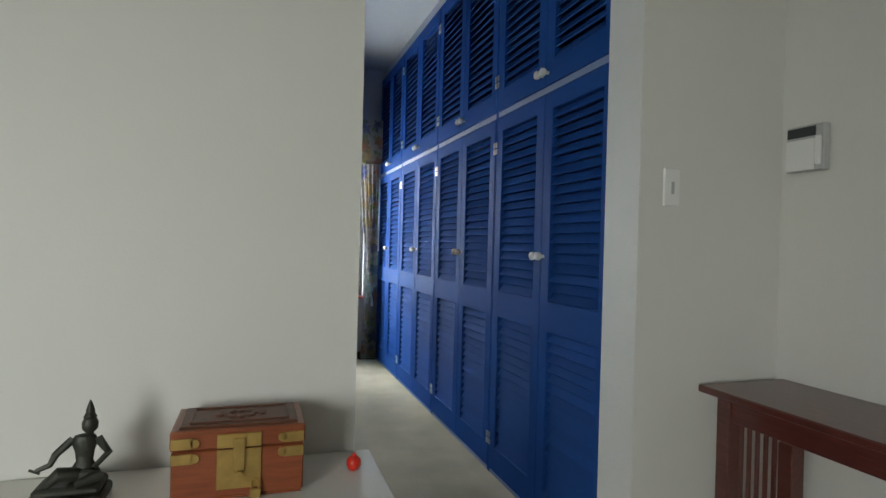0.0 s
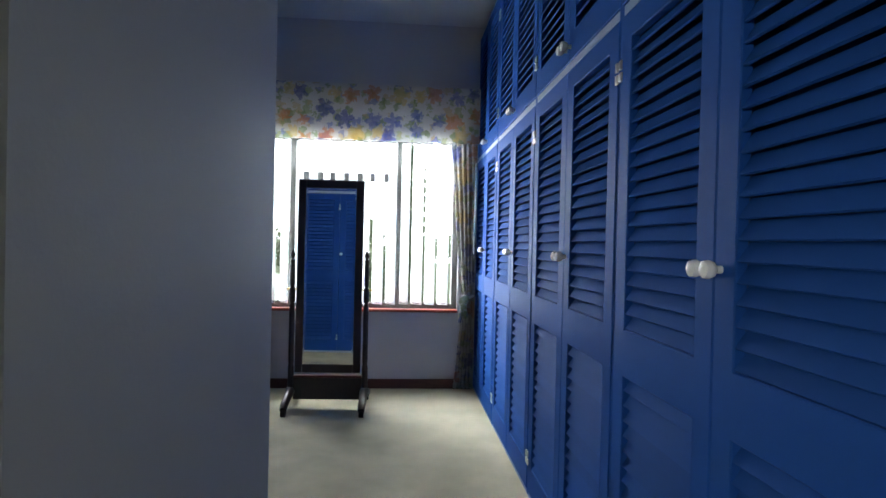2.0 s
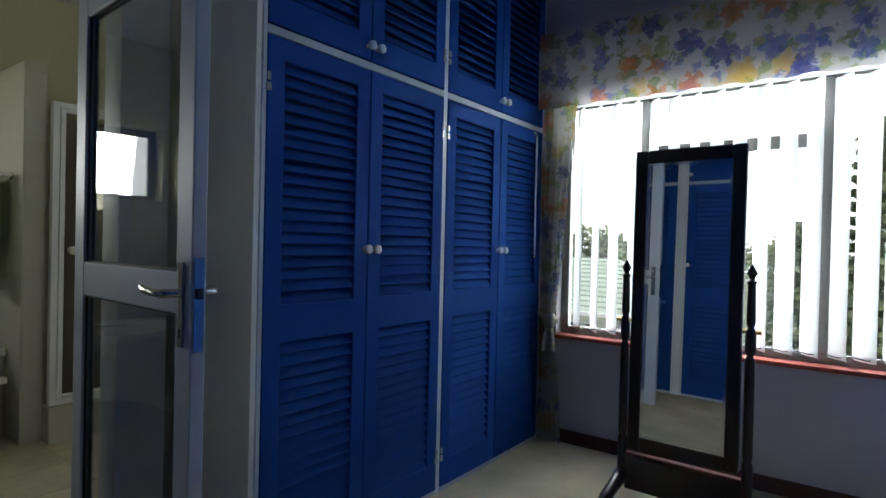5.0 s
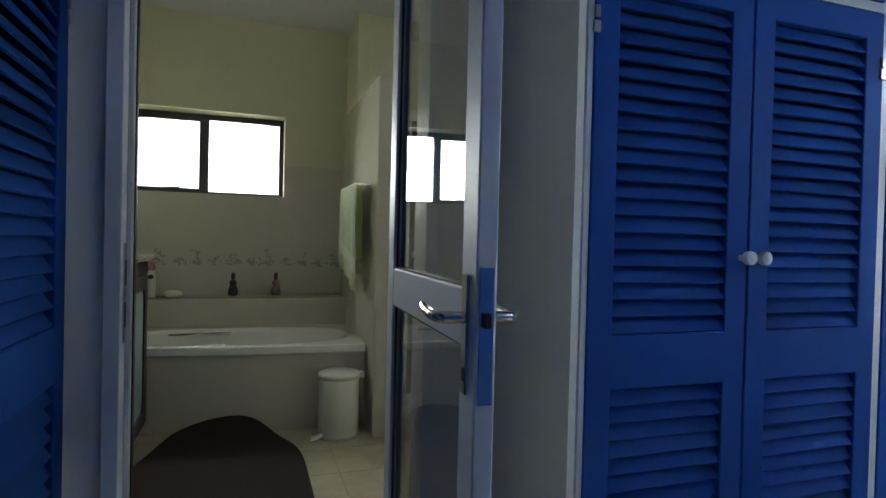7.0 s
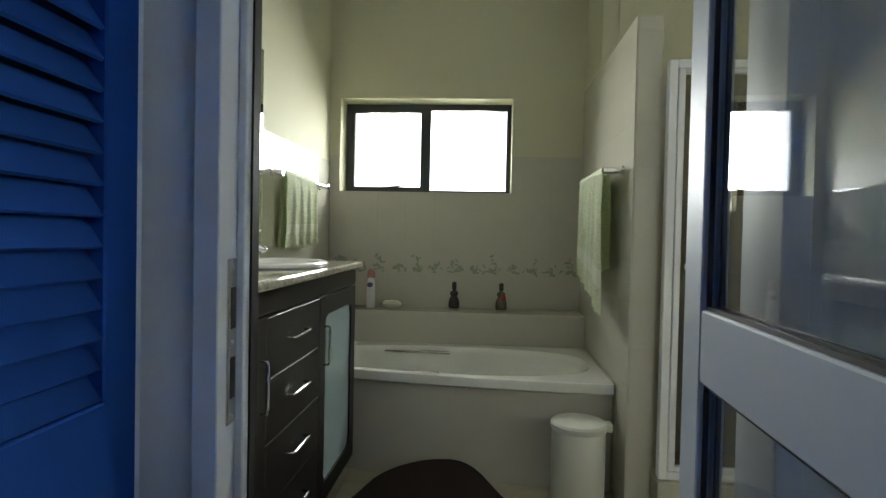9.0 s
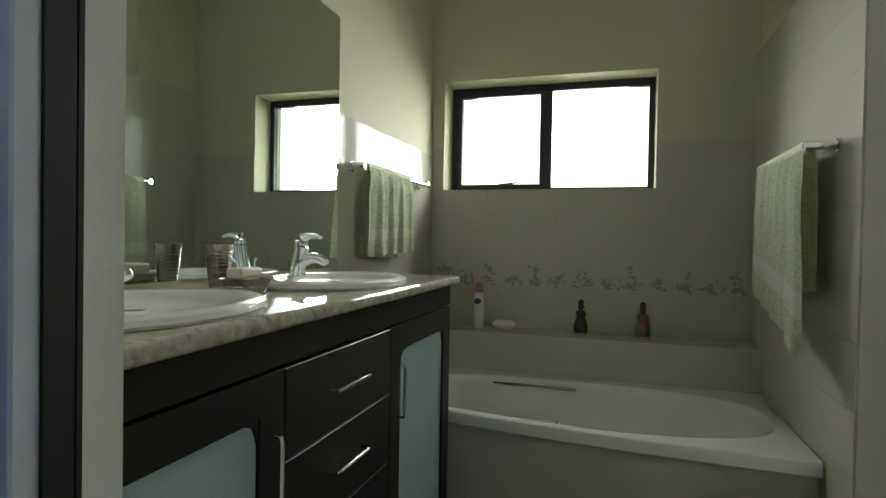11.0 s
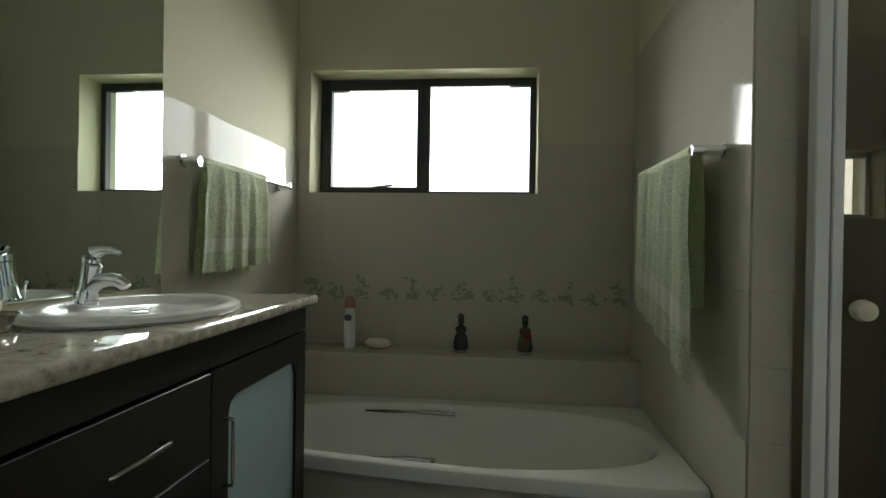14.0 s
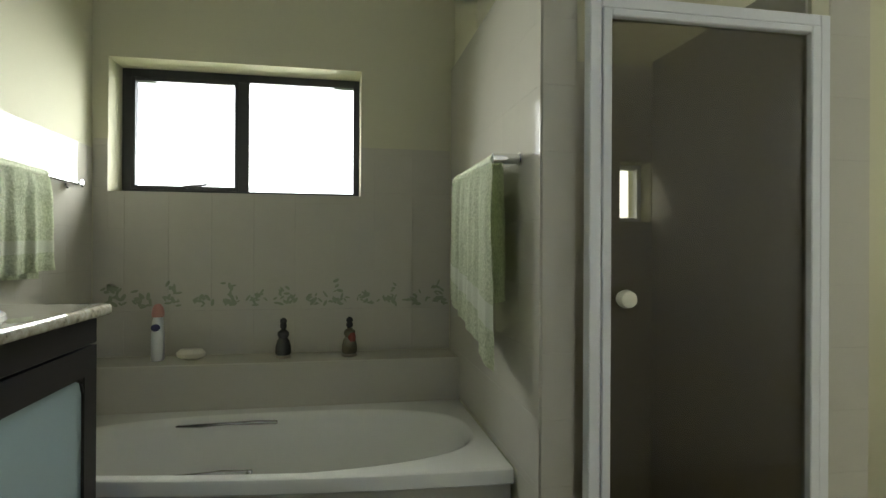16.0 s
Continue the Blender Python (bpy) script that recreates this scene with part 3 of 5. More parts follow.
# ---- dressing room window ----
def window_dressing():
    w = thing("window_1", (WX0, 6.1, WZ0), "wide window with dark brown frame and clear panes", "window")
    w["kind"] = "structure"
    y0, y1 = 6.085, 6.13
    part("window_frame", boxes((WX0, WX0 + 0.05, y0, y1, WZ0, WZ1), (WX1 - 0.05, WX1, y0, y1, WZ0, WZ1), (WX0 + 0.05, WX1 - 0.05, y0, y1, WZ0, WZ0 + 0.05), (WX0 + 0.05, WX1 - 0.05, y0, y1, WZ1 - 0.05, WZ1), bevel=0.004), M_WIN_FRAME, w)
    for x in (-0.785, 0.085):
        part("mullion", boxes((x, x + 0.055, y0, y1, WZ0 + 0.05, WZ1 - 0.05), bevel=0.004), M_WIN_FRAME, w)
    part("transom", boxes((-0.73, 0.085, y0, y1, 1.665, 1.735), bevel=0.004), M_WIN_FRAME, w)
    for x0, x1, z0, z1 in ((WX0 + 0.05, -0.785, WZ0 + 0.05, WZ1 - 0.05), (0.14, WX1 - 0.05, WZ0 + 0.05, WZ1 - 0.05), (-0.73, 0.085, WZ0 + 0.05, 1.665), (-0.73, 0.085, 1.735, WZ1 - 0.05)):
        p = part("pane", boxes((x0, x1, 6.105, 6.109, z0, z1)), M_GLASS, w)
        p.visible_shadow = False
    part("window_sill", boxes((WX0, WX1, 5.985, 6.083, WZ0 - 0.018, WZ0 + 0.004), bevel=0.003), M_SILL, w, "red glazed window sill")


window_dressing()


def vertical_blind():
    b = thing("vertical_blind", (-0.32, 6.045, 1.98), "white vertical blind with open cloth slats across the window", "blind")
    part("head_rail", boxes((WX0 + 0.01, WX1 - 0.01, 6.03, 6.068, 2.0, 2.035), bevel=0.003), M_WHITE_TRIM, b)
    bm = boxes((-0.0635, 0.0635, -0.0006, 0.0006, -0.67, 0.67))
    for v in bm.verts:
        v.co.y += 0.006 * (1 - (v.co.x / 0.0635) ** 2)
    me = mesh_of("blind_slat", bm, M_BLIND)
    weight = mesh_of("weight", boxes((-0.058, 0.058, -0.002, 0.002, -0.012, 0.012)), M_WHITE_TRIM)
    for i in range(-4, 12):
        x = -0.7575 + 0.10875 * (i + 0.5)
        s = new("blind_slat", me)
        s.parent = b
        s.location = Vector((x, 6.047, 1.315)) - b.location
        s.rotation_euler = (0, 0, radians(-48 + 4 * math.sin(i * 2.3)))
        k = new("weight", weight)
        k.parent = s
        k.location = (0, 0, -0.655)
    part("chain", tube(bmesh.new(), [(WX0 + 0.06 + i * (WX1 - WX0 - 0.12) / 32, 6.02, 0.668 - 0.012 * (i % 2)) for i in range(33)], 0.0025, 5), M_BLACKWOOD, b)


vertical_blind()


def drape(x_at, y_at, z0, z1, nz, nu, half, folds, amp):
    """A hanging cloth sheet: half(z) gives its left and right edge."""
    bm = bmesh.new()
    rows = []
    for i in range(nz + 1):
        z = z0 + (z1 - z0) * i / nz
        a, b = half(z)
        rows.append([bm.verts.new((x_at + a + (b - a) * j / nu, y_at + amp * math.sin(folds * 2 * math.pi * j / nu + 0.6 * math.sin(3 * z)) + 0.004 * noise.noise((j * 0.7, z * 6, 0)), z)) for j in range(nu + 1)])
    for r0, r1 in zip(rows, rows[1:]):
        for j in range(nu):
            bm.faces.new((r0[j], r0[j + 1], r1[j + 1], r1[j]))
    bmesh.ops.solidify(bm, geom=bm.faces[:], thickness=0.003)
    return bm


def curtain(side):
    """side: -1 at the left cupboards, 1 at the right ones. Gathered by a tie at 0.7 m."""
    edge = -1.335 if side < 0 else 0.752
    def half(z):
        if z > 0.72:
            w = 0.10 + 0.12 * ((z - 0.72) / 1.27) ** 0.8
        else:
            w = 0.09 + 0.07 * (0.72 - z) / 0.72
        return (0.0, w) if side < 0 else (-w, 0.0)
    c = thing("curtain", (edge, 5.94, 0.05), "floral cotton curtain gathered by a tie-back beside the blue cupboard", "curtain", "window curtains")
    part("cloth", drape(edge, 5.935, F + 0.02, 2.0, 40, 48, half, 5, 0.025), M_FLORAL, c, smooth=True)
    x = edge - side * 0.06
    tie = bmesh.new()
    tube(tie, [(x + 0.052 * math.cos(a), 5.935 + 0.042 * math.sin(a), 0.72 + 0.02 * side * math.cos(a)) for a in (2 * math.pi * i / 20 for i in range(21))], 0.016, 8)
    part("tie_back", tie, M_FLORAL, c, smooth=True)
    bow = bmesh.new()
    lathe(bow, [(0.0, -0.05), (0.03, -0.04), (0.045, 0.0), (0.03, 0.045), (0, 0.05)], (x - side * 0.035, 5.885, 0.70), 12, 1.0, 0.6)
    for s in (-1, 1):
        tube(bow, [(x - side * 0.035, 5.885, 0.68), (x - side * 0.035 + s * 0.02, 5.875, 0.60), (x - side * 0.035 + s * 0.03, 5.88, 0.52)], [0.012, 0.018, 0.012], 8)
    part("bow", bow, M_FLORAL, c, smooth=True)


curtain(-1)
curtain(1)
pel = thing("pelmet", (-0.3, 5.9, 1.99), "box pelmet covered in blue, orange and yellow floral cotton", "pelmet")
bm = bmesh.new()
N = 60
prev = None
for i in range(N + 1):
    x = -1.338 + i * (2.094) / N
    y = 5.865 + 0.004 * math.sin(i * 0.9)
    zb = 1.968 + 0.004 * math.sin(i * 1.3)
    cur = [bm.verts.new((x, y, zb)), bm.verts.new((x, y, 2.415)), bm.verts.new((x, 6.016, 2.418))]
    if prev:
        bm.faces.new((prev[0], cur[0], cur[1], prev[1]))
        bm.faces.new((prev[1], cur[1], cur[2], prev[2]))
    prev = cur
bmesh.ops.solidify(bm, geom=bm.faces[:], thickness=0.012)
part("cloth_face", bm, M_FLORAL, pel, smooth=False)
part("rail", boxes((-1.33, 0.75, 5.955, 5.985, 2.0, 2.025)), M_WHITE_TRIM, pel)
for sx in (-1, 1):
    xx = -1.322 if sx < 0 else 0.742
    hook = tube(bmesh.new(), [(xx, 5.80, 1.82), (xx - sx * 0.02, 5.79, 1.80), (xx - sx * 0.02, 5.79, 1.2), (xx - sx * 0.02, 5.79, 1.08)], 0.006, 8)
    solid("curtain_cane", hook, M_WHITE_TRIM, "thin white curtain drawing cane hanging beside the cupboard", "curtain rod", (xx, 5.8, 1.08), smooth=True)


# ---- cheval mirror ----
def cheval_mirror(cx, cy, rz):
    t = thing("cheval_mirror", (0, 0, 0), "tall dark wooden cheval mirror on a castered stand", "mirror")
    W, zt, zb = 0.235, 1.652, 0.262
    fr = boxes((-W, -W + 0.055, -0.016, 0.016, zb, zt), (W - 0.055, W, -0.016, 0.016, zb, zt), (-W + 0.055, W - 0.055, -0.016, 0.016, zt - 0.06, zt), (-W + 0.055, W - 0.055, -0.016, 0.016, zb, zb + 0.06), bevel=0.005)
    f = part("mirror_frame", fr, M_BLACKWOOD, t)
    g = part("mirror_glass", boxes((-W + 0.055, W - 0.055, -0.009, -0.004, zb + 0.06, zt - 0.06)), M_MIRROR, f, "silvered bevelled glass")
    part("bevel", boxes((-W + 0.055, -W + 0.067, -0.0105, -0.009, zb + 0.06, zt - 0.06), (W - 0.067, W - 0.055, -0.0105, -0.009, zb + 0.06, zt - 0.06), (-W + 0.067, W - 0.067, -0.0105, -0.009, zt - 0.072, zt - 0.06), (-W + 0.067, W - 0.067, -0.0105, -0.009, zb + 0.06, zb + 0.072)), M_CHROME, g)
    part("back_board", boxes((-W + 0.05, W - 0.05, -0.003, 0.012, zb + 0.05, zt - 0.05)), M_BLACKWOOD, f)
    for s in (-1, 1):
        x = s * 0.265
        p = part("post", lathe(bmesh.new(), [(0.022, 0.10), (0.022, 0.30), (0.016, 0.32), (0.020, 0.34), (0.020, 0.74), (0.013, 0.76), (0.022, 0.78), (0.022, 0.86), (0.013, 0.88), (0.019, 0.90), (0.016, 1.06), (0.022, 1.07), (0.010, 1.08), (0.016, 1.095), (0.022, 1.105), (0.012, 1.125), (0.004, 1.142), (0, 1.144)], (x, 0, 0), 14), M_BLACKWOOD, t, smooth=True)
        part("pivot_knob", rod(bmesh.new(), (x - s * 0.045, 0, 0.86), (x + s * 0.04, 0, 0.86), 0.009), M_BRASS, p, smooth=True)
        ft = part("foot", tube(bmesh.new(), [(x, -0.235, 0.05), (x, -0.20, 0.075), (x, -0.10, 0.10), (x, 0, 0.13), (x, 0.10, 0.10), (x, 0.20, 0.075), (x, 0.235, 0.05)], [0.024, 0.028, 0.029, 0.034, 0.029, 0.028, 0.024], 10), M_BLACKWOOD, t, smooth=True)
        for y in (-0.225, 0.225):
            part("caster", rod(rod(bmesh.new(), (x - 0.015, y, 0.027), (x + 0.015, y, 0.027), 0.027), (x, y, 0.03), (x, y, 0.07), 0.011), M_RUBBER, ft, smooth=True)
    part("apron", boxes((-0.247, 0.247, -0.014, 0.014, 0.066, 0.222), bevel=0.004), M_BLACKWOOD, t)
    part("shelf_rail", boxes((-0.247, 0.247, -0.02, 0.02, 0.224, 0.240), bevel=0.003), M_MAHOGANY, t)
    f.location = (0, -0.018, 0)
    f.rotation_euler = (radians(-1.2), 0, 0)  # tipped back on its pivots
    place(t, pose(cx, cy, F, 0, 0, rz))


cheval_mirror(-0.37, 5.45, -1.6)


cl = thing("ceiling_light", (-0.255, 5.08, 2.966), "round white dome lamp on the dressing room ceiling, unlit", "ceiling lamp")
part("base", lathe(bmesh.new(), [(0.145, 0.0), (0.15, -0.006), (0.15, -0.022), (0.14, -0.026)], (-0.255, 5.08, 2.966), 36), M_WHITE_TRIM, cl, smooth=True)
part("shade", lathe(bmesh.new(), [(0.138, -0.024), (0.134, -0.05), (0.11, -0.078), (0.06, -0.096), (0, -0.10)], (-0.255, 5.08, 2.966), 36), M_KNOB, cl, "white opal glass shade", True)


# ---- bathroom door ----
def jamb(name, *dims):
    return structure(name, boxes(*dims, bevel=0.002), M_JAMB, "white aluminium bathroom door frame", "door frame")


jamb("door_frame_1", (-1.925, -1.80, 2.832, 2.872, 0, 2.055), (-1.90, -1.86, 2.872, 2.886, 0, 2.0), (-1.925, -1.80, 3.678, 3.718, 0, 2.055), (-1.925, -1.80, 2.872, 3.678, 2.015, 2.055))
sp = thing("strike_plate", (-1.84, 2.874, 0.88), "steel strike plate screwed to the door frame", "strike plate")
part("plate", boxes((-1.858, -1.828, 2.872, 2.8755, 0.86, 1.12), bevel=0.001), M_STEEL, sp)
for z0, z1 in ((0.90, 0.965), (1.01, 1.075)):
    part("slot", boxes((-1.852, -1.837, 2.8752, 2.8762, z0, z1)), M_RUBBER, sp, "dark latch slot")
for z in (0.872, 0.988, 1.106):
    part("screw", lathe(bmesh.new(), [(0.0045, 0), (0.004, 0.0012), (0, 0.0016)], (-1.843, 2.8755, z), 10, turn=Matrix.Rotation(radians(-90), 4, "X")), M_CHROME, sp)


solid("door_seal", boxes((-1.902, -1.879, 2.8865, 2.890, 0.0, 1.998), (-1.909, -1.9045, 2.8725, 2.889, 0.0, 1.998)), M_RUBBER, "black rubber seal along the door frame", "seal", (-1.89, 2.888, 0.0))


def bath_door():
    """Opened square into the dressing room, along the x axis."""
    y0, y1, hx, lx, zt = 3.605, 3.645, -1.965, -1.118, 2.0
    d = thing("door_1", (hx, y0, F), "open white aluminium bathroom door with two grey glass panels", "door")
    d["kind"] = "structure"
    s = 0.085
    part("door_stile", boxes((hx, hx + s, y0, y1, 0.006, zt), bevel=0.003), M_ALU, d)
    lock = part("door_stile", boxes((lx - s, lx, y0, y1, 0.01, zt), bevel=0.003), M_ALU, d)
    for z0, z1 in ((0.01, 0.12), (0.945, 1.057), (1.90, zt)):
        part("door_rail", boxes((hx + s, lx - s, y0 + 0.001, y1 - 0.001, z0, z1), bevel=0.003), M_ALU, d)
    for z0, z1 in ((0.12, 0.945), (1.057, 1.90)):
        p = part("glass_pane", boxes((hx + s, lx - s, y0 + 0.018, y0 + 0.023, z0, z1)), M_GLASS_DOOR, d, "grey tinted glass")
        p.visible_shadow = False
        gas = bmesh.new()
        for yy in (y0 + 0.008, y0 + 0.026):
            a, b = hx + s, lx - s
            for q in ((a, a + 0.006, yy, yy + 0.007, z0, z1), (b - 0.006, b, yy, yy + 0.007, z0, z1), (a + 0.006, b - 0.006, yy, yy + 0.007, z0, z0 + 0.006), (a + 0.006, b - 0.006, yy, yy + 0.007, z1 - 0.006, z1)):
                box(gas, *q)
        part("gasket", gas, M_RUBBER, p)
    part("lock_face", boxes((lx - 0.001, lx + 0.003, y0 + 0.006, y1 - 0.006, 0.85, 1.10), bevel=0.001), M_STEEL, lock, "steel lock face plate")
    part("latch", boxes((lx + 0.003, lx + 0.012, y0 + 0.012, y1 - 0.012, 0.99, 1.018), bevel=0.002), M_RUBBER, lock)
    for sgn, yf in ((-1, y0), (1, y1)):
        pl = part("handle_plate", boxes((lx - 0.062, lx - 0.032, min(yf, yf + sgn * 0.007), max(yf, yf + sgn * 0.007), 0.86, 1.085), bevel=0.002), M_STEEL, lock, "brushed steel handle plate")
        x = lx - 0.047
        part("lever", tube(bmesh.new(), [(x, yf + sgn * 0.006, 1.004), (x, yf + sgn * 0.045, 1.004), (x - 0.012, yf + sgn * 0.055, 1.004), (x - 0.06, yf + sgn * 0.057, 1.005), (x - 0.098, yf + sgn * 0.057, 1.009), (x - 0.118, yf + sgn * 0.055, 1.015)], [0.0115, 0.0115, 0.011, 0.011, 0.0105, 0.0085], 12), M_STEEL, pl, "chrome lever", True)
        part("keyhole", boxes((x - 0.004, x + 0.004, min(yf + sgn * 0.007, yf + sgn * 0.0085), max(yf + sgn * 0.007, yf + sgn * 0.0085), 0.885, 0.91)), M_RUBBER, pl)

    d.rotation_euler = (0, 0, radians(-2.8))


bath_door()


# ---- bathroom window ----
def window_bath():
    w = thing("window_2", (-4.85, BY0, BZ0), "small dark aluminium window with two obscure panes", "window")
    w["kind"] = "structure"
    x0, x1 = -4.865, -4.825
    a, b, c, d = BY0 + 0.002, BY1 - 0.002, BZ0 + 0.002, BZ1 - 0.002
    part("window_frame", boxes((x0, x1, a, a + 0.04, c, d), (x0, x1, b - 0.03, b, c, d), (x0, x1, a + 0.04, b - 0.03, c, c + 0.022), (x0, x1, a + 0.04, b - 0.03, d - 0.04, d), bevel=0.002), M_ALU_DARK, w)
    part("mullion", boxes((x0, x1, 2.835, 2.885, c + 0.022, d - 0.04), bevel=0.002), M_ALU_DARK, w)
    sash = part("sash", boxes((x0 + 0.006, x1 + 0.008, a + 0.04, a + 0.06, c + 0.022, d - 0.04), (x0 + 0.006, x1 + 0.008, 2.817, 2.835, c + 0.022, d - 0.04), (x0 + 0.006, x1 + 0.008, a + 0.06, 2.817, c + 0.022, c + 0.042), (x0 + 0.006, x1 + 0.008, a + 0.06, 2.817, d - 0.058, d - 0.04), bevel=0.002), M_ALU_DARK, w)
    part("handle", tube(bmesh.new(), [(-4.81, 2.60, c + 0.036), (-4.785, 2.60, c + 0.036), (-4.782, 2.62, c + 0.038), (-4.782, 2.70, c + 0.048)], [0.008, 0.008, 0.007, 0.005], 8), M_ALU_DARK, sash, smooth=True)
    for y0, y1, z0, z1 in ((a + 0.06, 2.817, c + 0.042, d - 0.058), (2.885, b - 0.03, c + 0.022, d - 0.04)):
        p = part("pane", boxes((-4.848, -4.843, y0, y1, z0, z1)), M_PANE_FROST, w, "obscure glass")
        p.visible_shadow = False


window_bath()


def small_window(name, y0, y1, z0, z1, tilt):
    w = thing(name, (-4.3, y0, z0), "small white-framed bathroom window standing ajar", "window")
    w["kind"] = "structure"
    x0, x1 = -4.32, -4.28
    part("window_frame", boxes((x0, x1, y0, y0 + 0.02, z0, z1), (x0, x1, y1 - 0.02, y1, z0, z1), (x0, x1, y0 + 0.02, y1 - 0.02, z0, z0 + 0.02), (x0, x1, y0 + 0.02, y1 - 0.02, z1 - 0.02, z1), bevel=0.002), M_WHITE_TRIM, w)
    p = part("pane", boxes((-4.302, -4.298, y0 + 0.02, y1 - 0.02, z0 + 0.02, z1 - 0.02)), M_PANE_FROST, w)
    p.visible_shadow = False


small_window("window_3", 4.537, 4.688, 1.322, 1.583, 12)
small_window("window_4", 5.972, 6.598, 1.442, 2.048, 0)


# ---- bath ----
def tub():
    """A built-in bath with an oval hollow; the front edge runs slightly askew."""
    t = thing("bathtub", (-4.0, 3.05, 0), "white acrylic bath with a broad rim, built in under the window", "bathtub")
    y0, y1, xb, zr = 2.238, 3.868, -4.43, 0.505

    def front(y):
        return -3.80 + 0.19 * (1 - (1 - min(1.0, max(0.0, (y - y0) / (y1 - y0)))) ** 1.9)

    n = 96
    cx, cy, ax, ay = -4.015, 3.055, 0.345, 0.77
    bm = bmesh.new()

    def oval(k, z, p):
        r = []
        for i in range(n):
            a = 2 * math.pi * i / n
            c, s = math.cos(a), math.sin(a)
            y = cy + k[1] * math.copysign(abs(s) ** (2 / p), s)
            r.append(bm.verts.new((min(cx + k[0] * math.copysign(abs(c) ** (2 / p), c), front(y) - 0.03 - (ax - k[0])), y, z)))
        return r

    inner = oval((ax, ay), zr, 2.7)
    outer = []
    for i in range(n):
        a = 2 * math.pi * i / n
        c, s = math.cos(a), math.sin(a)
        k = 1 / max(abs(c) / 0.46, abs(s) / 0.86)
        x, y = cx + k * c, cy + k * s
        y = min(y1, max(y0, y))
        x = front(y) if c > 0 and abs(c) / 0.46 >= abs(s) / 0.86 * 0.98 else x
        x = min(front(y), max(xb, x))
        outer.append(bm.verts.new((x, y, zr)))
    near = [[bm.verts.new(a.co.lerp(c.co, k)) for a, c in zip(outer, inner)] for k in (0.05, 0.95)]
    loops = [outer, near[0], near[1], inner, oval((ax - 0.012, ay - 0.012), zr - 0.006, 2.7), oval((ax - 0.025, ay - 0.03), zr - 0.03, 2.7), oval((ax - 0.06, ay - 0.12), 0.2, 2.7), oval((ax - 0.09, ay - 0.18), 0.12, 2.8), oval((ax - 0.16, ay - 0.28), 0.10, 2.6)]
    for l0, l1 in zip(loops, loops[1:]):
        for i in range(n):
            j = (i + 1) % n
            bm.faces.new((l0[i], l0[j], l1[j], l1[i]))
    bm.faces.new(loops[-1])
    # the rolled front lip
    m = 40
    prof = ((0.0, 0.0), (0.008, -0.004), (0.012, -0.014), (0.012, -0.045), (0.004, -0.052), (-0.02, -0.052))
    prev = None
    for i in range(m + 1):
        y = y0 + (y1 - y0) * i / m
        cur = [bm.verts.new((front(y) + dx, y, zr + dz)) for dx, dz in prof]
        if prev:
            for k in range(len(prof) - 1):
                bm.faces.new((prev[k], cur[k], cur[k + 1], prev[k + 1]))
        prev = cur
    bmesh.ops.remove_doubles(bm, verts=bm.verts, dist=0.0005)
    part("basin", bm, M_TUB, t, smooth=True)
    pn = bmesh.new()
    prev = None
    for i in range(m + 1):
        y = y0 + (y1 - y0) * i / m
        cur = [pn.verts.new((front(y) - 0.018, y, 0.0)), pn.verts.new((front(y) - 0.018, y, zr - 0.05)), pn.verts.new((front(y) - 0.05, y, zr - 0.05)), pn.verts.new((front(y) - 0.05, y, 0.0))]
        if prev:
            for k in range(4):
                pn.faces.new((prev[k], cur[k], cur[(k + 1) % 4], prev[(k + 1) % 4]))
        prev = cur
    part("front_panel", pn, M_TILE, t, "smooth cream bath panel")
    for (xa, ya, yb, z, tilt) in ((-4.318, 2.685, 3.078, 0.475, 0.0), (-3.732, 2.80, 3.06, 0.496, 0.01)):
        gb = tube(bmesh.new(), [(xa, ya, z), (xa + 0.004, ya + 0.09, z + 0.001), (xa, (ya + yb) / 2, z + 0.003), (xa - 0.004, yb - 0.09, z + 0.001), (xa, yb, z)], [0.004, 0.008, 0.0055, 0.009, 0.0075], 8)
        for yy in (ya + 0.01, yb - 0.01):
            rod(gb, (xa + (-0.03 if xa < cx else 0.03), yy, z - 0.004), (xa, yy, z), 0.006)
        part("grip", gb, M_GRIP, t, "chrome grab handle", True)
    part("drain", lathe(bmesh.new(), [(0.03, 0.101), (0.03, 0.105), (0.015, 0.106), (0, 0.106)], (cx, 2.62, 0), 16), M_CHROME, t, smooth=True)


tub()
structure("bath_ledge", boxes((BX, -4.432, 2.237, 3.875, 0, 0.70), bevel=0.004), M_TILE, "cream tiled ledge behind the bath", "ledge")


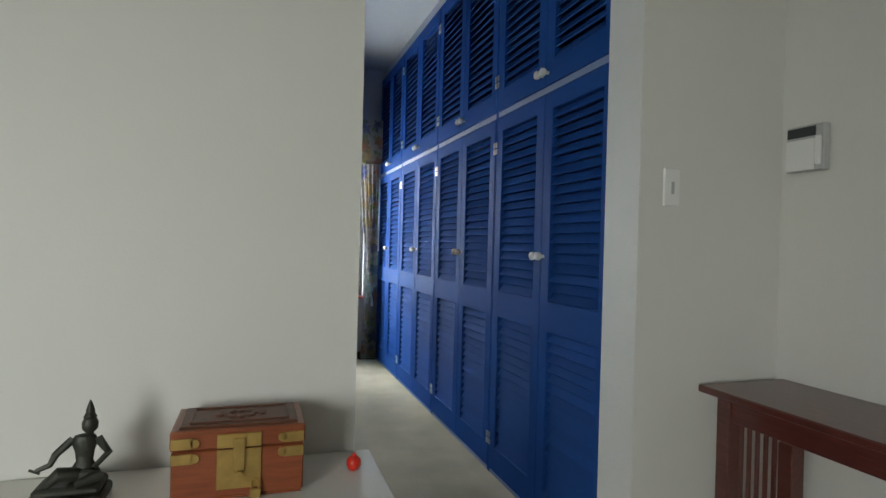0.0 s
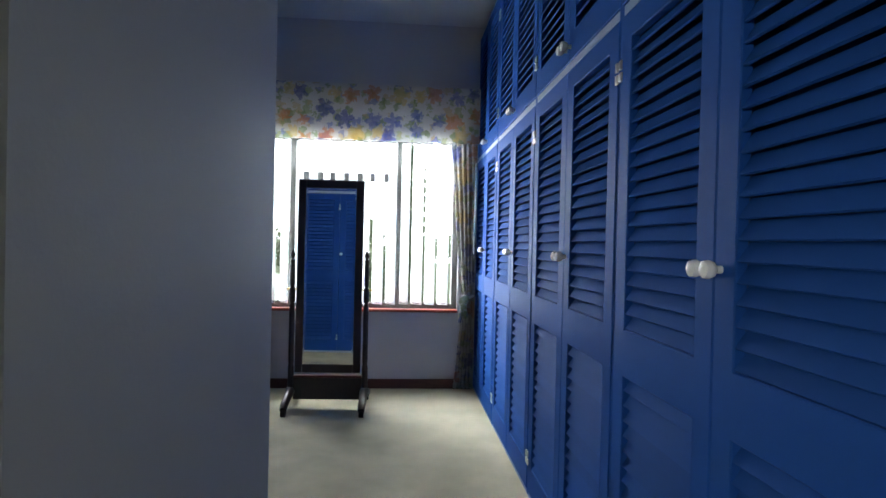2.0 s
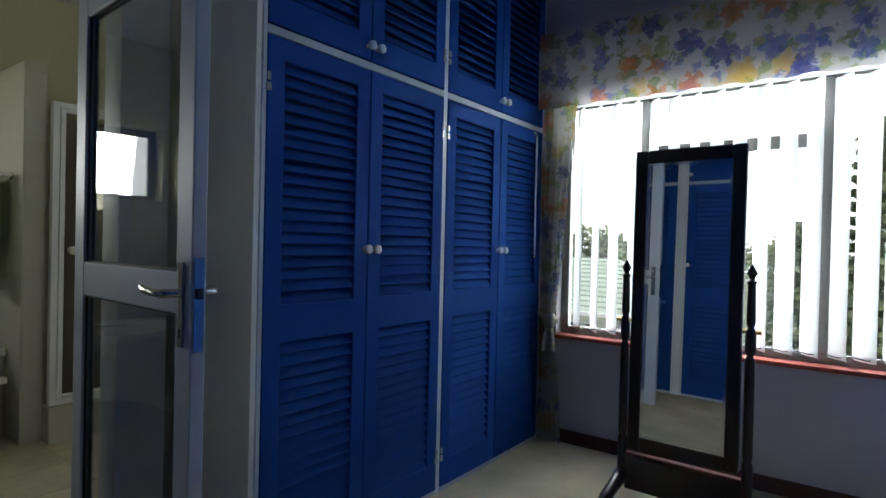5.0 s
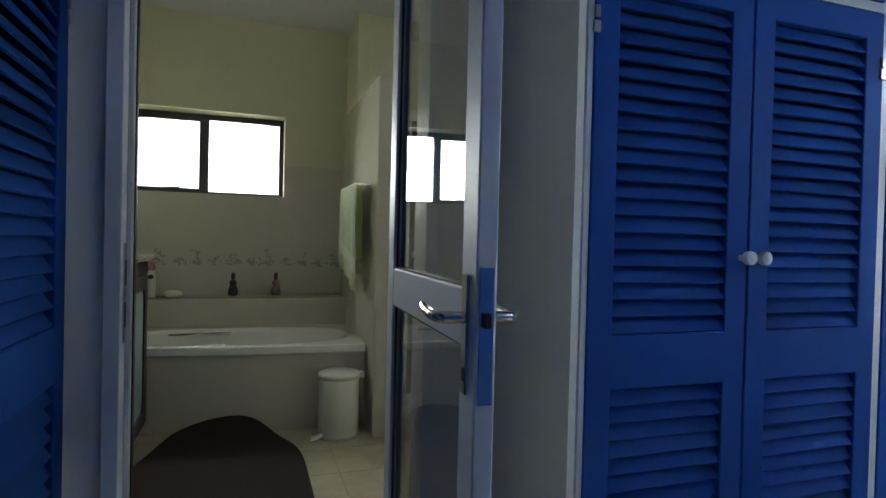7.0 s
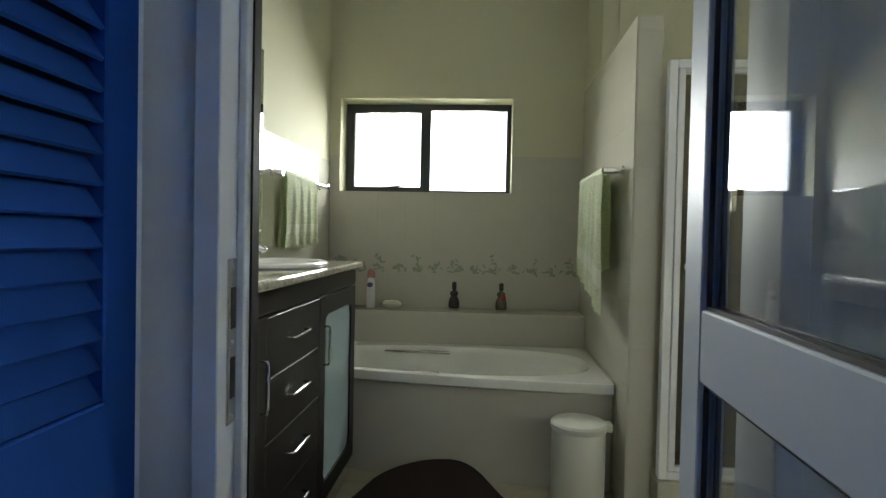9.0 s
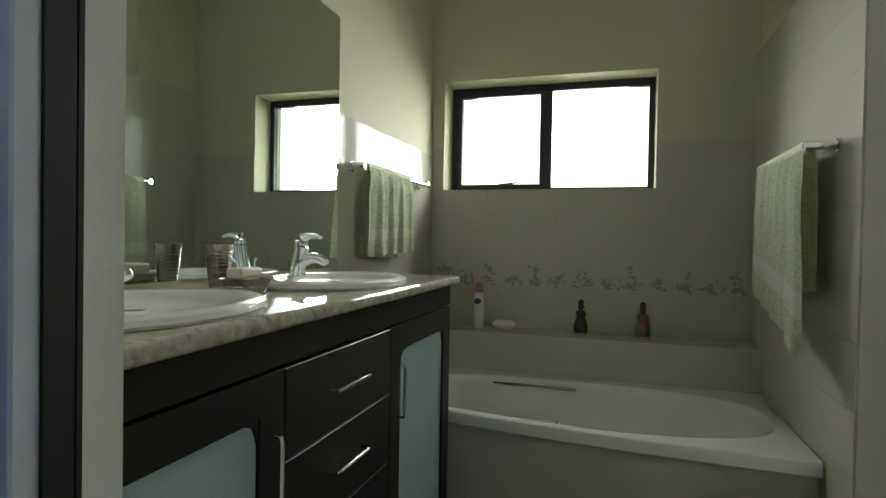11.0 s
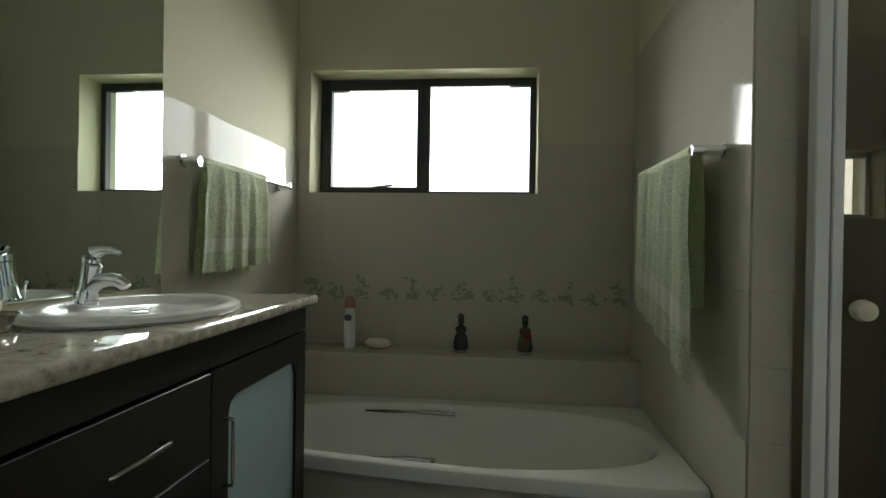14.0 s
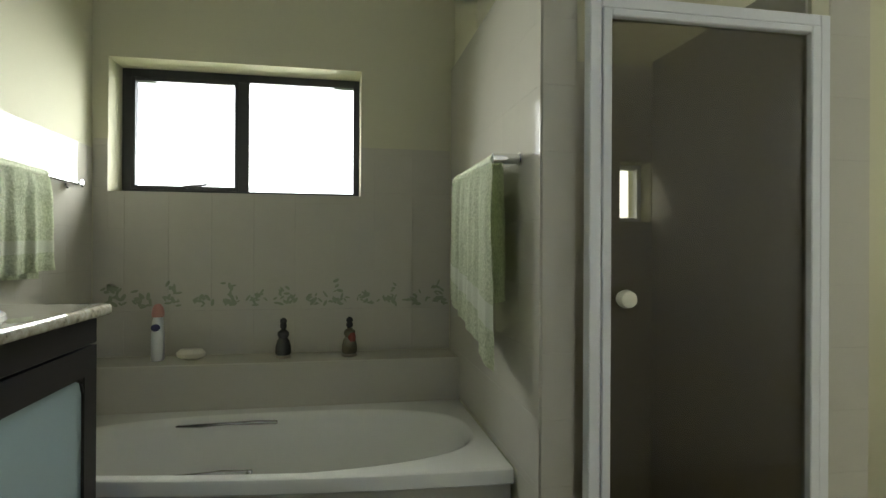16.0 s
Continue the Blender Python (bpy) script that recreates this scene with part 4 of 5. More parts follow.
# ---- bath things on the ledge ----
def figure_bottle(y, mat, cloth, label):
    at = (-4.535, y, 0.703)
    k = Matrix.Diagonal((0.84, 0.84, 0.82, 1))
    b = thing("figurine_bottle", at, label, "bottle")
    part("base", lathe(bmesh.new(), [(0.042, 0), (0.044, 0.006), (0.04, 0.014), (0.02, 0.016)], at, 20, turn=k), M_BOTTLE_BASE, b, smooth=True)
    part("body", lathe(bmesh.new(), [(0.036, 0.014), (0.042, 0.024), (0.041, 0.06), (0.033, 0.09), (0.023, 0.106), (0.031, 0.122), (0.030, 0.138), (0.018, 0.149), (0.010, 0.155)], at, 20, turn=k), cloth, b, smooth=True)
    if mat is not cloth:
        part("shawl", lathe(bmesh.new(), [(0.0, 0.0), (0.022, 0.008), (0.026, 0.03), (0.018, 0.055), (0.0, 0.062)], (at[0] + 0.012, y + 0.010, at[2] + 0.061), 14, 1, 0.9, k), M_BOTTLE_RED, b, "dull red shawl", True)
    part("head", lathe(bmesh.new(), [(0.009, 0.153), (0.017, 0.163), (0.0185, 0.176), (0.014, 0.188), (0.019, 0.194), (0.017, 0.206), (0.008, 0.216), (0.0, 0.218)], at, 16, turn=k), mat, b, smooth=True)


figure_bottle(3.08, M_BOTTLE_DARK, M_BOTTLE_DARK, "small dark figure-shaped bottle on the bath ledge")
figure_bottle(3.375, M_BOTTLE_DARK, M_BOTTLE_GREEN, "small olive and red figure-shaped bottle on the ledge")
at = (-4.55, 2.548, 0.703)
tb = thing("talc_bottle", at, "white talc bottle with pink cap and printed label", "bottle")
part("body", lathe(bmesh.new(), [(0.036, 0), (0.038, 0.01), (0.038, 0.11), (0.031, 0.17), (0.024, 0.19)], at, 20, 1, 0.7), M_PLASTIC, tb, smooth=True)
part("cap", lathe(bmesh.new(), [(0.024, 0.189), (0.027, 0.2), (0.022, 0.23), (0.010, 0.246), (0, 0.247)], at, 18), M_PINK, tb, "pink cap", True)
part("label_print", lathe(bmesh.new(), [(0.0, 0), (0.014, 0.002), (0.016, 0.004), (0, 0.005)], (at[0] + 0.032, at[1], at[2] + 0.145), 14, 1, 1.2, Matrix.Rotation(radians(80), 4, "Y")), M_PRINT_BLUE, tb, "dark printed badge")
solid("soap", lathe(bmesh.new(), [(0.03, 0), (0.058, 0.012), (0.062, 0.028), (0.045, 0.045), (0.0, 0.05)], (-4.55, 2.685, 0.703), 20, 0.7, 1.0), M_SOAP, "cream shell-shaped soap on the bath ledge", "soap", (-4.55, 2.685, 0.703), smooth=True)


# ---- vanity ----
VX0, VX1, VYF = -3.605, -2.03, 2.665


def vanity():
    v = thing("bathroom_vanity", (-2.8, 2.45, 0), "dark wenge double vanity with drawers and frosted glass doors", "vanity")
    part("body", boxes((VX0, VX1, 2.238, VYF - 0.02, 0.12, 1.002), (VX0 + 0.04, VX1, 2.238, VYF - 0.07, 0.0, 0.12), bevel=0.002), M_WENGE, v)
    part("top_rail", boxes((VX0, VX1, VYF - 0.02, VYF, 0.931, 1.002), bevel=0.003), M_WENGE, v)

    def glass_door(x0, x1, handle_x):
        z0, z1, s = 0.125, 0.926, 0.075
        bm = lattice((x0, x0 + s, x1 - s, x1), (z0, z0 + s, z1 - s, z1), [(1, 1)], VYF - 0.019, VYF)
        for cxx, sg in ((x0 + s, 1), (x1 - s, -1)):
            for czz, sz in ((z0 + s, 1), (z1 - s, -1)):
                q = [(cxx, czz), (cxx + sg * 0.045, czz), (cxx + sg * 0.013, czz + sz * 0.013), (cxx, czz + sz * 0.045)]
                f = [bm.verts.new((x, VYF - 0.002, z)) for x, z in q]
                bk = [bm.verts.new((x, VYF - 0.018, z)) for x, z in q]
                bm.faces.new(f)
                bm.faces.new(bk)
                for i in range(4):
                    j = (i + 1) % 4
                    bm.faces.new((f[i], f[j], bk[j], bk[i]))
        d = part("door", bm, M_WENGE, v)
        part("glass_panel", boxes((x0 + s - 0.005, x1 - s + 0.005, VYF - 0.013, VYF - 0.008, z0 + s - 0.005, z1 - s + 0.005)), M_FROST, d, "frosted green glass")
        h = tube(bmesh.new(), [(handle_x, VYF, 0.665), (handle_x, VYF + 0.022, 0.668), (handle_x, VYF + 0.024, 0.68), (handle_x, VYF + 0.024, 0.80), (handle_x, VYF + 0.022, 0.812), (handle_x, VYF, 0.815)], 0.0045, 8)
        part("handle", h, M_STEEL, d, "slim steel bar handle", True)

    glass_door(VX0 + 0.002, -3.037, -3.085)
    glass_door(-2.518, -2.035, -2.50 + 0.025)
    z = 0.926
    for hgt in (0.178, 0.185, 0.19, 0.227):
        d = part("drawer", boxes((-3.033, -2.522, VYF - 0.019, VYF, z - hgt, z - 0.003), bevel=0.0015), M_WENGE, v)
        zc = z - 0.086
        part("handle", tube(bmesh.new(), [(-2.856, VYF, zc), (-2.853, VYF + 0.021, zc), (-2.845, VYF + 0.024, zc), (-2.705, VYF + 0.024, zc), (-2.697, VYF + 0.021, zc), (-2.694, VYF, zc)], 0.0045, 8), M_STEEL, d, "slim steel bar handle", True)
        z -= hgt


vanity()
solid("vanity_worktop", boxes((-3.642, -2.005, 2.238, 2.693, 1.004, 1.036), bevel=0.012, seg=4), M_GRANITE, "polished cream granite worktop with dark flecks on the vanity", "worktop", (-2.8, 2.45, 1.004), smooth=True)


def basin(cx, cy):
    b = thing("basin", (cx, cy, 1.036), "white oval drop-in ceramic basin in the granite worktop", "basin", "vanity basins")
    bm = bmesh.new()
    lathe(bm, [(0.262, 0.0), (0.268, 0.006), (0.264, 0.015), (0.250, 0.021), (0.225, 0.020), (0.206, 0.013), (0.190, 0.004), (0.13, 0.001), (0.02, 0.0008), (0, 0.0006)], (cx, cy, 1.0365), 56, 1.0, 0.74)
    part("bowl", bm, M_KNOB, b, smooth=True)
    part("waste", lathe(bmesh.new(), [(0.022, 0), (0.022, 0.003), (0.012, 0.004), (0, 0.004)], (cx, cy, 1.0377), 14), M_CHROME, b, smooth=True)


def tap(cx, cy):
    z = 1.054
    t = thing("basin_tap", (cx, cy, z), "chrome single-lever mixer tap on the basin", "tap", "basin taps")
    def pipe(pts, radii, seg):
        k = 0.87
        return tube(bmesh.new(), [(cx + (px - cx) * k, cy + (py - cy) * k, z + (pz - z) * k) for px, py, pz in pts], [q * k for q in radii], seg)

    part("body", pipe([(cx, cy, z - 0.004), (cx, cy, z + 0.008), (cx, cy + 0.001, z + 0.012), (cx, cy + 0.005, z + 0.04), (cx, cy + 0.011, z + 0.075), (cx, cy + 0.016, z + 0.098), (cx, cy + 0.017, z + 0.102)], [0.029, 0.029, 0.026, 0.023, 0.023, 0.025, 0.021], 20), M_CHROME, t, smooth=True)
    part("spout", pipe([(cx, cy + 0.006, z + 0.036), (cx, cy + 0.03, z + 0.056), (cx, cy + 0.058, z + 0.063), (cx, cy + 0.085, z + 0.060), (cx, cy + 0.106, z + 0.049), (cx, cy + 0.110, z + 0.044)], [0.021, 0.020, 0.018, 0.016, 0.015, 0.013], 16), M_CHROME, t, smooth=True)
    part("lever", pipe([(cx, cy + 0.014, z + 0.104), (cx, cy + 0.015, z + 0.116), (cx, cy + 0.022, z + 0.130), (cx, cy + 0.045, z + 0.137), (cx, cy + 0.072, z + 0.136), (cx, cy + 0.092, z + 0.130)], [0.024, 0.024, 0.019, 0.011, 0.008, 0.006], 16), M_CHROME, t, smooth=True)
    part("pop_up_rod", pipe([(cx - 0.004, cy - 0.035, z - 0.015), (cx - 0.004, cy - 0.04, z + 0.045), (cx - 0.004, cy - 0.045, z + 0.055)], [0.003, 0.003, 0.006], 8), M_CHROME, t, smooth=True)


for bx, tx in ((-3.09, -3.095), (-2.36, -2.385)):
    basin(bx, 2.466)
    tap(tx, 2.335)
at = (-2.765, 2.318, 1.036)
ribs = [(0.025, 0.0)]
for i in range(11):
    r0 = 0.0255 + 0.0115 * i / 11
    ribs += [(r0, 0.003 + i * 0.0105), (r0 + 0.0011, 0.0045 + i * 0.0105), (r0 + 0.0018, 0.0095 + i * 0.0105), (r0 + 0.0008, 0.011 + i * 0.0105)]
ribs += [(0.0382, 0.124), (0.0395, 0.130), (0.038, 0.131), (0.035, 0.11), (0.024, 0.004), (0, 0.004)]
solid("tumbler", lathe(bmesh.new(), ribs, at, 32, turn=Matrix.Scale(0.86, 4)), M_TUMBLER, "ribbed stainless steel tooth tumbler on the worktop", "tumbler", at, smooth=True)
at = (-2.74, 2.41, 1.036)
sd = thing("soap_dish", at, "ribbed steel soap dish holding a white soap bar", "soap dish")
part("dish", lathe(bmesh.new(), [(0.045, 0), (0.052, 0.006), (0.0515, 0.009), (0.056, 0.016), (0.0555, 0.019), (0.063, 0.032), (0.067, 0.036), (0.058, 0.034), (0.045, 0.012), (0, 0.01)], at, 28), M_TUMBLER, sd, smooth=True)
solid("soap_bar", boxes((-2.78, -2.70, 2.388, 2.432, 1.0725, 1.096), bevel=0.006, seg=2), M_SOAP, "white soap bar lying across the steel dish", "soap", (-2.74, 2.41, 1.0725))
structure("wall_mirror", boxes((-3.522, -2.02, 2.236, 2.241, 1.06, 1.995)), M_WALL_MIRROR, "large frameless mirror above the vanity", "mirror")


# ---- towels ----
def towel_bar(name, x0, x1, y_wall, sgn, z, gap=0.075):
    y = y_wall + sgn * gap
    t = thing(name, (x0, y_wall, z), "chrome towel rail on the bathroom wall", "towel rail")
    part("rail", rod(bmesh.new(), (x0, y, z), (x1, y, z), 0.009), M_CHROME, t, smooth=True)
    for x in (x0, x1):
        part("bracket", rod(rod(bmesh.new(), (x, y_wall, z), (x, y + sgn * 0.014, z), 0.0155, seg=20), (x, y_wall, z), (x, y_wall + sgn * 0.006, z), 0.021, seg=20), M_CHROME, t, smooth=True)
    return y


def towel(name, x0, x1, y, z, front, back, sgn, label, skew=0.0, near=0.0):
    """Folded over a rail along x. front, back: how far each side hangs; sgn: which way the front faces."""
    t = thing(name, ((x0 + x1) / 2, y, z), label, "towel")

    def sheet(off, drop, ph, lo, hi, amp, skw, near=0.0):
        bm = bmesh.new()
        nu, nz = 48, 26
        rows = []
        for i in range(nz + 1):
            k = i / nz
            row = []
            for j in range(nu + 1):
                u = j / nu
                zz = z + 0.014 - drop * (lo + (hi - lo) * k) * (1 + skw * ((u - 0.5) + 0.8 * max(0.0, u - 0.6)))
                depth = lo + (hi - lo) * k
                fold = amp * (0.3 + depth) * (math.sin(u * 27 + ph + 1.2 * math.sin(4 * u)) + 0.45 * math.sin(u * 51 + 2 * ph)) + 0.005 * noise.noise((u * 6, depth * 5, ph))
                bow = 0.010 * math.sin(math.pi * min(1, depth * 4) / 2)
                xx = x0 + (x1 - near - x0) * u + 0.012 * depth * math.sin(u * 7 + ph) - 0.055 * depth * (0.5 - u)
                row.append(bm.verts.new((xx, y + sgn * (off + bow * (1 if off > 0 else -1)) + fold, zz)))
            rows.append(row)
        for r0, r1 in zip(rows, rows[1:]):
            for j in range(nu):
                bm.faces.new((r0[j], r0[j + 1], r1[j + 1], r1[j]))
        bmesh.ops.solidify(bm, geom=bm.faces[:], thickness=0.006)
        return bm

    part("front_fold", sheet(0.014, front, 0.4, 0, 0.70, 0.0062, skew), M_TOWEL, t, smooth=True)
    part("woven_band", sheet(0.0145, front, 0.4, 0.70, 0.82, 0.0062, skew), M_TOWEL_BAND, t, "smoother woven band", True)
    part("hem", sheet(0.014, front, 0.4, 0.82, 1.0, 0.0062, skew), M_TOWEL, t, smooth=True)
    part("back_fold", sheet(-0.014, back, 2.1, 0, 1.0, 0.003, -skew * 0.5, near), M_TOWEL, t, smooth=True)
    top = tube(bmesh.new(), [(x0 + 0.003, y, z), ((x0 + x1) / 2, y, z), (x1 - 0.003, y, z)], 0.0185, 14)
    part("top_fold", top, M_TOWEL, t, smooth=True)
    return t


yl = towel_bar("towel_rail", -4.405, -3.63, 2.241, 1, 1.452, 0.047)
towel("hand_towel", -4.13, -3.655, yl, 1.452, 0.362, 0.38, 1, "pale green terry towel hanging on the chrome rail by the mirror", 0.05, 0.045)
yr = towel_bar("towel_rail", -4.20, -3.553, 3.872, -1, 1.472)
towel("bath_towel", -4.155, -3.565, yr, 1.472, 0.56, 0.49, -1, "long pale green terry towel hanging on the partition rail", 0.22)


# ---- pedal bin, mat ----
at = (-3.478, 3.692, 0)
shrink = Matrix.Diagonal((0.93, 0.93, 0.93, 1))
pb = thing("pedal_bin", at, "cream round pedal bin beside the bath", "bin")
part("body", lathe(bmesh.new(), [(0.118, 0.012), (0.124, 0.02), (0.124, 0.362), (0.121, 0.367)], at, 36, turn=shrink), M_BIN, pb, smooth=True)
part("lid", lathe(bmesh.new(), [(0.127, 0.365), (0.130, 0.372), (0.130, 0.389), (0.122, 0.399), (0.06, 0.407), (0, 0.409)], at, 36, turn=shrink), M_BIN, pb, smooth=True)
part("base", lathe(bmesh.new(), [(0.128, 0), (0.128, 0.012), (0.118, 0.014)], at, 36, turn=shrink), M_GREY_PLASTIC, pb, smooth=True)
part("hinge", boxes((at[0] - 0.03, at[0] + 0.03, at[1] + 0.108, at[1] + 0.142, 0.333, 0.368), bevel=0.004), M_BIN, pb)
part("pedal", tube(bmesh.new(), [(at[0] + 0.05, at[1] - 0.10, 0.025), (at[0] + 0.085, at[1] - 0.15, 0.022), (at[0] + 0.10, at[1] - 0.175, 0.03)], [0.012, 0.016, 0.02], 8), M_BIN, pb, smooth=True)


def bath_mat():
    bm = bmesh.new()
    n = 90
    rings = []
    cx, cy = -2.98, 3.06
    for k, z in ((1.0, 0.0), (1.015, 0.008), (1.0, 0.02), (0.96, 0.026), (0.6, 0.027), (0.2, 0.027)):
        ring = []
        for i in range(n):
            a = 2 * math.pi * i / n
            c, s = math.cos(a), math.sin(a)
            x = 0.80 * abs(c) ** 0.62 if c > 0 else -0.655 * abs(c) ** 0.88
            y = 0.41 * math.copysign(abs(s) ** (0.55 if c > 0 else 0.8), s)
            r = k * (1 + 0.012 * math.sin(7 * a))
            curl = 0.085 * max(0.0, (-0.40 - x * r) / 0.25) ** 2
            ring.append(bm.verts.new((cx + x * r, cy + y * r, z + curl + 0.001 + 0.003 * noise.noise((x * 9, y * 9, k)))))
        rings.append(ring)
    for r0, r1 in zip(rings, rings[1:]):
        for i in range(n):
            bm.faces.new((r0[i], r0[(i + 1) % n], r1[(i + 1) % n], r1[i]))
    bm.faces.new(rings[-1])
    solid("bath_mat", bm, M_MAT, "dark brown shaggy bath mat on the tiled floor", "bath mat", (cx, cy, 0), smooth=True)


bath_mat()


# ---- shower ----
def shower():
    s = thing("shower_door", (-3.33, 4.0, 0.2), "white framed shower door with bronze tinted glass", "shower door")
    x0, x1 = -3.35, -3.31
    y0, y1, z0, z1 = 3.985, 4.738, 0.20, 1.885
    part("outer_frame", boxes((x0, x1, y0, y0 + 0.034, z0, z1), (x0, x1, y1 - 0.034, y1, z0, z1), (x0, x1, y0 + 0.034, y1 - 0.034, z1 - 0.034, z1), (x0, x1, y0 + 0.034, y1 - 0.034, z0, z0 + 0.034), bevel=0.003), M_WHITE_TRIM, s)
    a, b = y0 + 0.036, y1 - 0.036
    leaf = part("leaf_frame", boxes((x0 + 0.008, x1 + 0.004, a, a + 0.026, z0 + 0.036, z1 - 0.036), (x0 + 0.008, x1 + 0.004, b - 0.03, b, z0 + 0.036, z1 - 0.036), (x0 + 0.008, x1 + 0.004, a + 0.026, b - 0.03, z1 - 0.056, z1 - 0.036), (x0 + 0.008, x1 + 0.004, a + 0.026, b - 0.03, z0 + 0.036, z0 + 0.056), bevel=0.003), M_WHITE_TRIM, s)
    g = part("glass_pane", boxes((-3.332, -3.327, a + 0.026, b - 0.03, z0 + 0.056, z1 - 0.056)), M_SHOWER_GLASS, leaf, "bronze tinted glass")
    g.visible_shadow = False
    turn = Matrix.Rotation(radians(90), 4, "Y")
    part("knob", lathe(bmesh.new(), [(0.012, 0), (0.012, 0.01), (0.022, 0.014), (0.026, 0.03), (0.022, 0.05), (0.01, 0.056), (0, 0.057)], (-3.327, 4.085, 1.062), 18, turn=turn), M_HANDLE_CREAM, leaf, "cream round knob", True)
    structure("shower_kerb", boxes((-3.39, -3.29, 3.977, 4.757, -0.004, 0.197), bevel=0.004), M_TILE, "cream tiled kerb under the shower door", "kerb")


shower()


# ---- bedroom end ----
def dresser():
    d = thing("low_cabinet", (-0.7, 1.35, F), "low white painted cabinet standing against the bedroom wall", "cabinet")
    part("top", boxes((-1.55, -0.15, 1.12, 1.622, 0.592, 0.615), bevel=0.004), M_WHITE_PAINT, d)
    part("carcass", boxes((-1.53, -0.17, 1.14, 1.62, F, 0.592), bevel=0.003), M_WHITE_PAINT, d)
    for i in range(3):
        x0 = -1.525 + i * 0.452
        dr = part("door", boxes((x0, x0 + 0.445, 1.122, 1.14, 0.06, 0.58), bevel=0.003), M_WHITE_PAINT, d)
        part("knob", lathe(bmesh.new(), [(0.008, 0), (0.014, 0.012), (0.01, 0.022), (0, 0.023)], (x0 + 0.40, 1.122, 0.4), 12, turn=Matrix.Rotation(radians(90), 4, "X")), M_KNOB, dr, smooth=True)


dresser()


def jewel_chest():
    zb = 0.6165
    x0, x1, y0, y1 = -0.600, -0.338, 1.40, 1.57
    c = thing("jewellery_chest", ((x0 + x1) / 2, (y0 + y1) / 2, zb), "reddish wooden jewellery chest with brass fittings on the cabinet", "chest")
    body = part("body", boxes((x0, x1, y0, y1, zb + 0.006, zb + 0.105), bevel=0.003), M_CHEST, c)
    part("plinth", boxes((x0 + 0.004, x1 - 0.004, y0 + 0.004, y1 - 0.004, zb, zb + 0.008)), M_CHEST, c)
    lid = part("lid", boxes((x0 - 0.003, x1 + 0.003, y0 - 0.003, y1 + 0.003, zb + 0.107, zb + 0.148), bevel=0.005, seg=2), M_CHEST, c)
    bm = bmesh.new()
    box(bm, x0 + 0.012, x1 - 0.012, y0 + 0.012, y1 - 0.012, zb + 0.146, zb + 0.1525, bevel=0.003)
    for k in (0.03,):
        box(bm, x0 + k, x1 - k, y0 + k, y0 + k + 0.006, zb + 0.1525, zb + 0.1555, bevel=0.001)
        box(bm, x0 + k, x1 - k, y1 - k - 0.006, y1 - k, zb + 0.1525, zb + 0.1555, bevel=0.001)
        box(bm, x0 + k, x0 + k + 0.006, y0 + k + 0.006, y1 - k - 0.006, zb + 0.1525, zb + 0.1555, bevel=0.001)
        box(bm, x1 - k - 0.006, x1 - k, y0 + k + 0.006, y1 - k - 0.006, zb + 0.1525, zb + 0.1555, bevel=0.001)
    for i in range(16):
        a = 2 * math.pi * i / 16
        lathe(bm, [(0.010, 0.0), (0.008, 0.003), (0.0, 0.0045)], ((x0 + x1) / 2 + 0.03 * math.cos(a) * (1 + 0.6 * (i % 2)), (y0 + y1) / 2 + 0.02 * math.sin(a), zb + 0.1525), 8)
    part("carved_top", bm, M_CHEST_TOP, lid, "carved darker panel")
    cx = (x0 + x1) / 2
    br = boxes((cx - 0.044, cx + 0.044, y0 - 0.0075, y0 - 0.003, zb + 0.109, zb + 0.138), (cx - 0.044, cx + 0.044, y0 - 0.0045, y0, zb + 0.022, zb + 0.105), bevel=0.001)
    part("lock_plate", br, M_BRASS, c, "engraved brass lock plate")
    part("hasp", rod(boxes((cx - 0.012, cx + 0.012, y0 - 0.014, y0 - 0.0078, zb + 0.062, zb + 0.13), bevel=0.002), (cx, y0 - 0.02, zb + 0.055), (cx, y0 - 0.006, zb + 0.055), 0.008), M_BRASS, c, "brass hasp")
    part("padlock", tube(boxes((cx + 0.022, cx + 0.044, y0 - 0.016, y0 - 0.008, zb + 0.002, zb + 0.022), bevel=0.002), [(cx + 0.026, y0 - 0.012, zb + 0.02), (cx + 0.026, y0 - 0.012, zb + 0.036), (cx + 0.033, y0 - 0.012, zb + 0.043), (cx + 0.04, y0 - 0.012, zb + 0.036), (cx + 0.04, y0 - 0.012, zb + 0.02)], 0.0022, 6), M_BRASS, c, "tiny brass padlock")
    for xx, sg in ((x0, 1), (x1, -1)):
        for z0 in (0.080, 0.112):
            bm = bmesh.new()
            xa, xb = (xx, xx + 0.042) if sg > 0 else (xx - 0.042, xx)
            oy = 0.0075 if z0 > 0.1 else 0.0045
            box(bm, xa, xb, y0 - oy, y0 - oy + 0.004, zb + z0, zb + z0 + 0.022, bevel=0.001)
            rod(bm, (xx + sg * 0.045, y0 - oy, zb + z0 + 0.011), (xx + sg * 0.045, y0 - oy + 0.004, zb + z0 + 0.011), 0.009, seg=10)
            part("corner_mount", bm, M_BRASS, c, "brass corner mount")


jewel_chest()
solid("ball", lathe(bmesh.new(), [(0.006, 0), (0.013, 0.004), (0.0175, 0.014), (0.0165, 0.026), (0.010, 0.033), (0.005, 0.035), (0.004, 0.041), (0, 0.042)], (-0.213, 1.49, 0.6155), 18), M_RED, "small bright red bauble on the cabinet top", "ornament", (-0.213, 1.49, 0.6155), smooth=True)


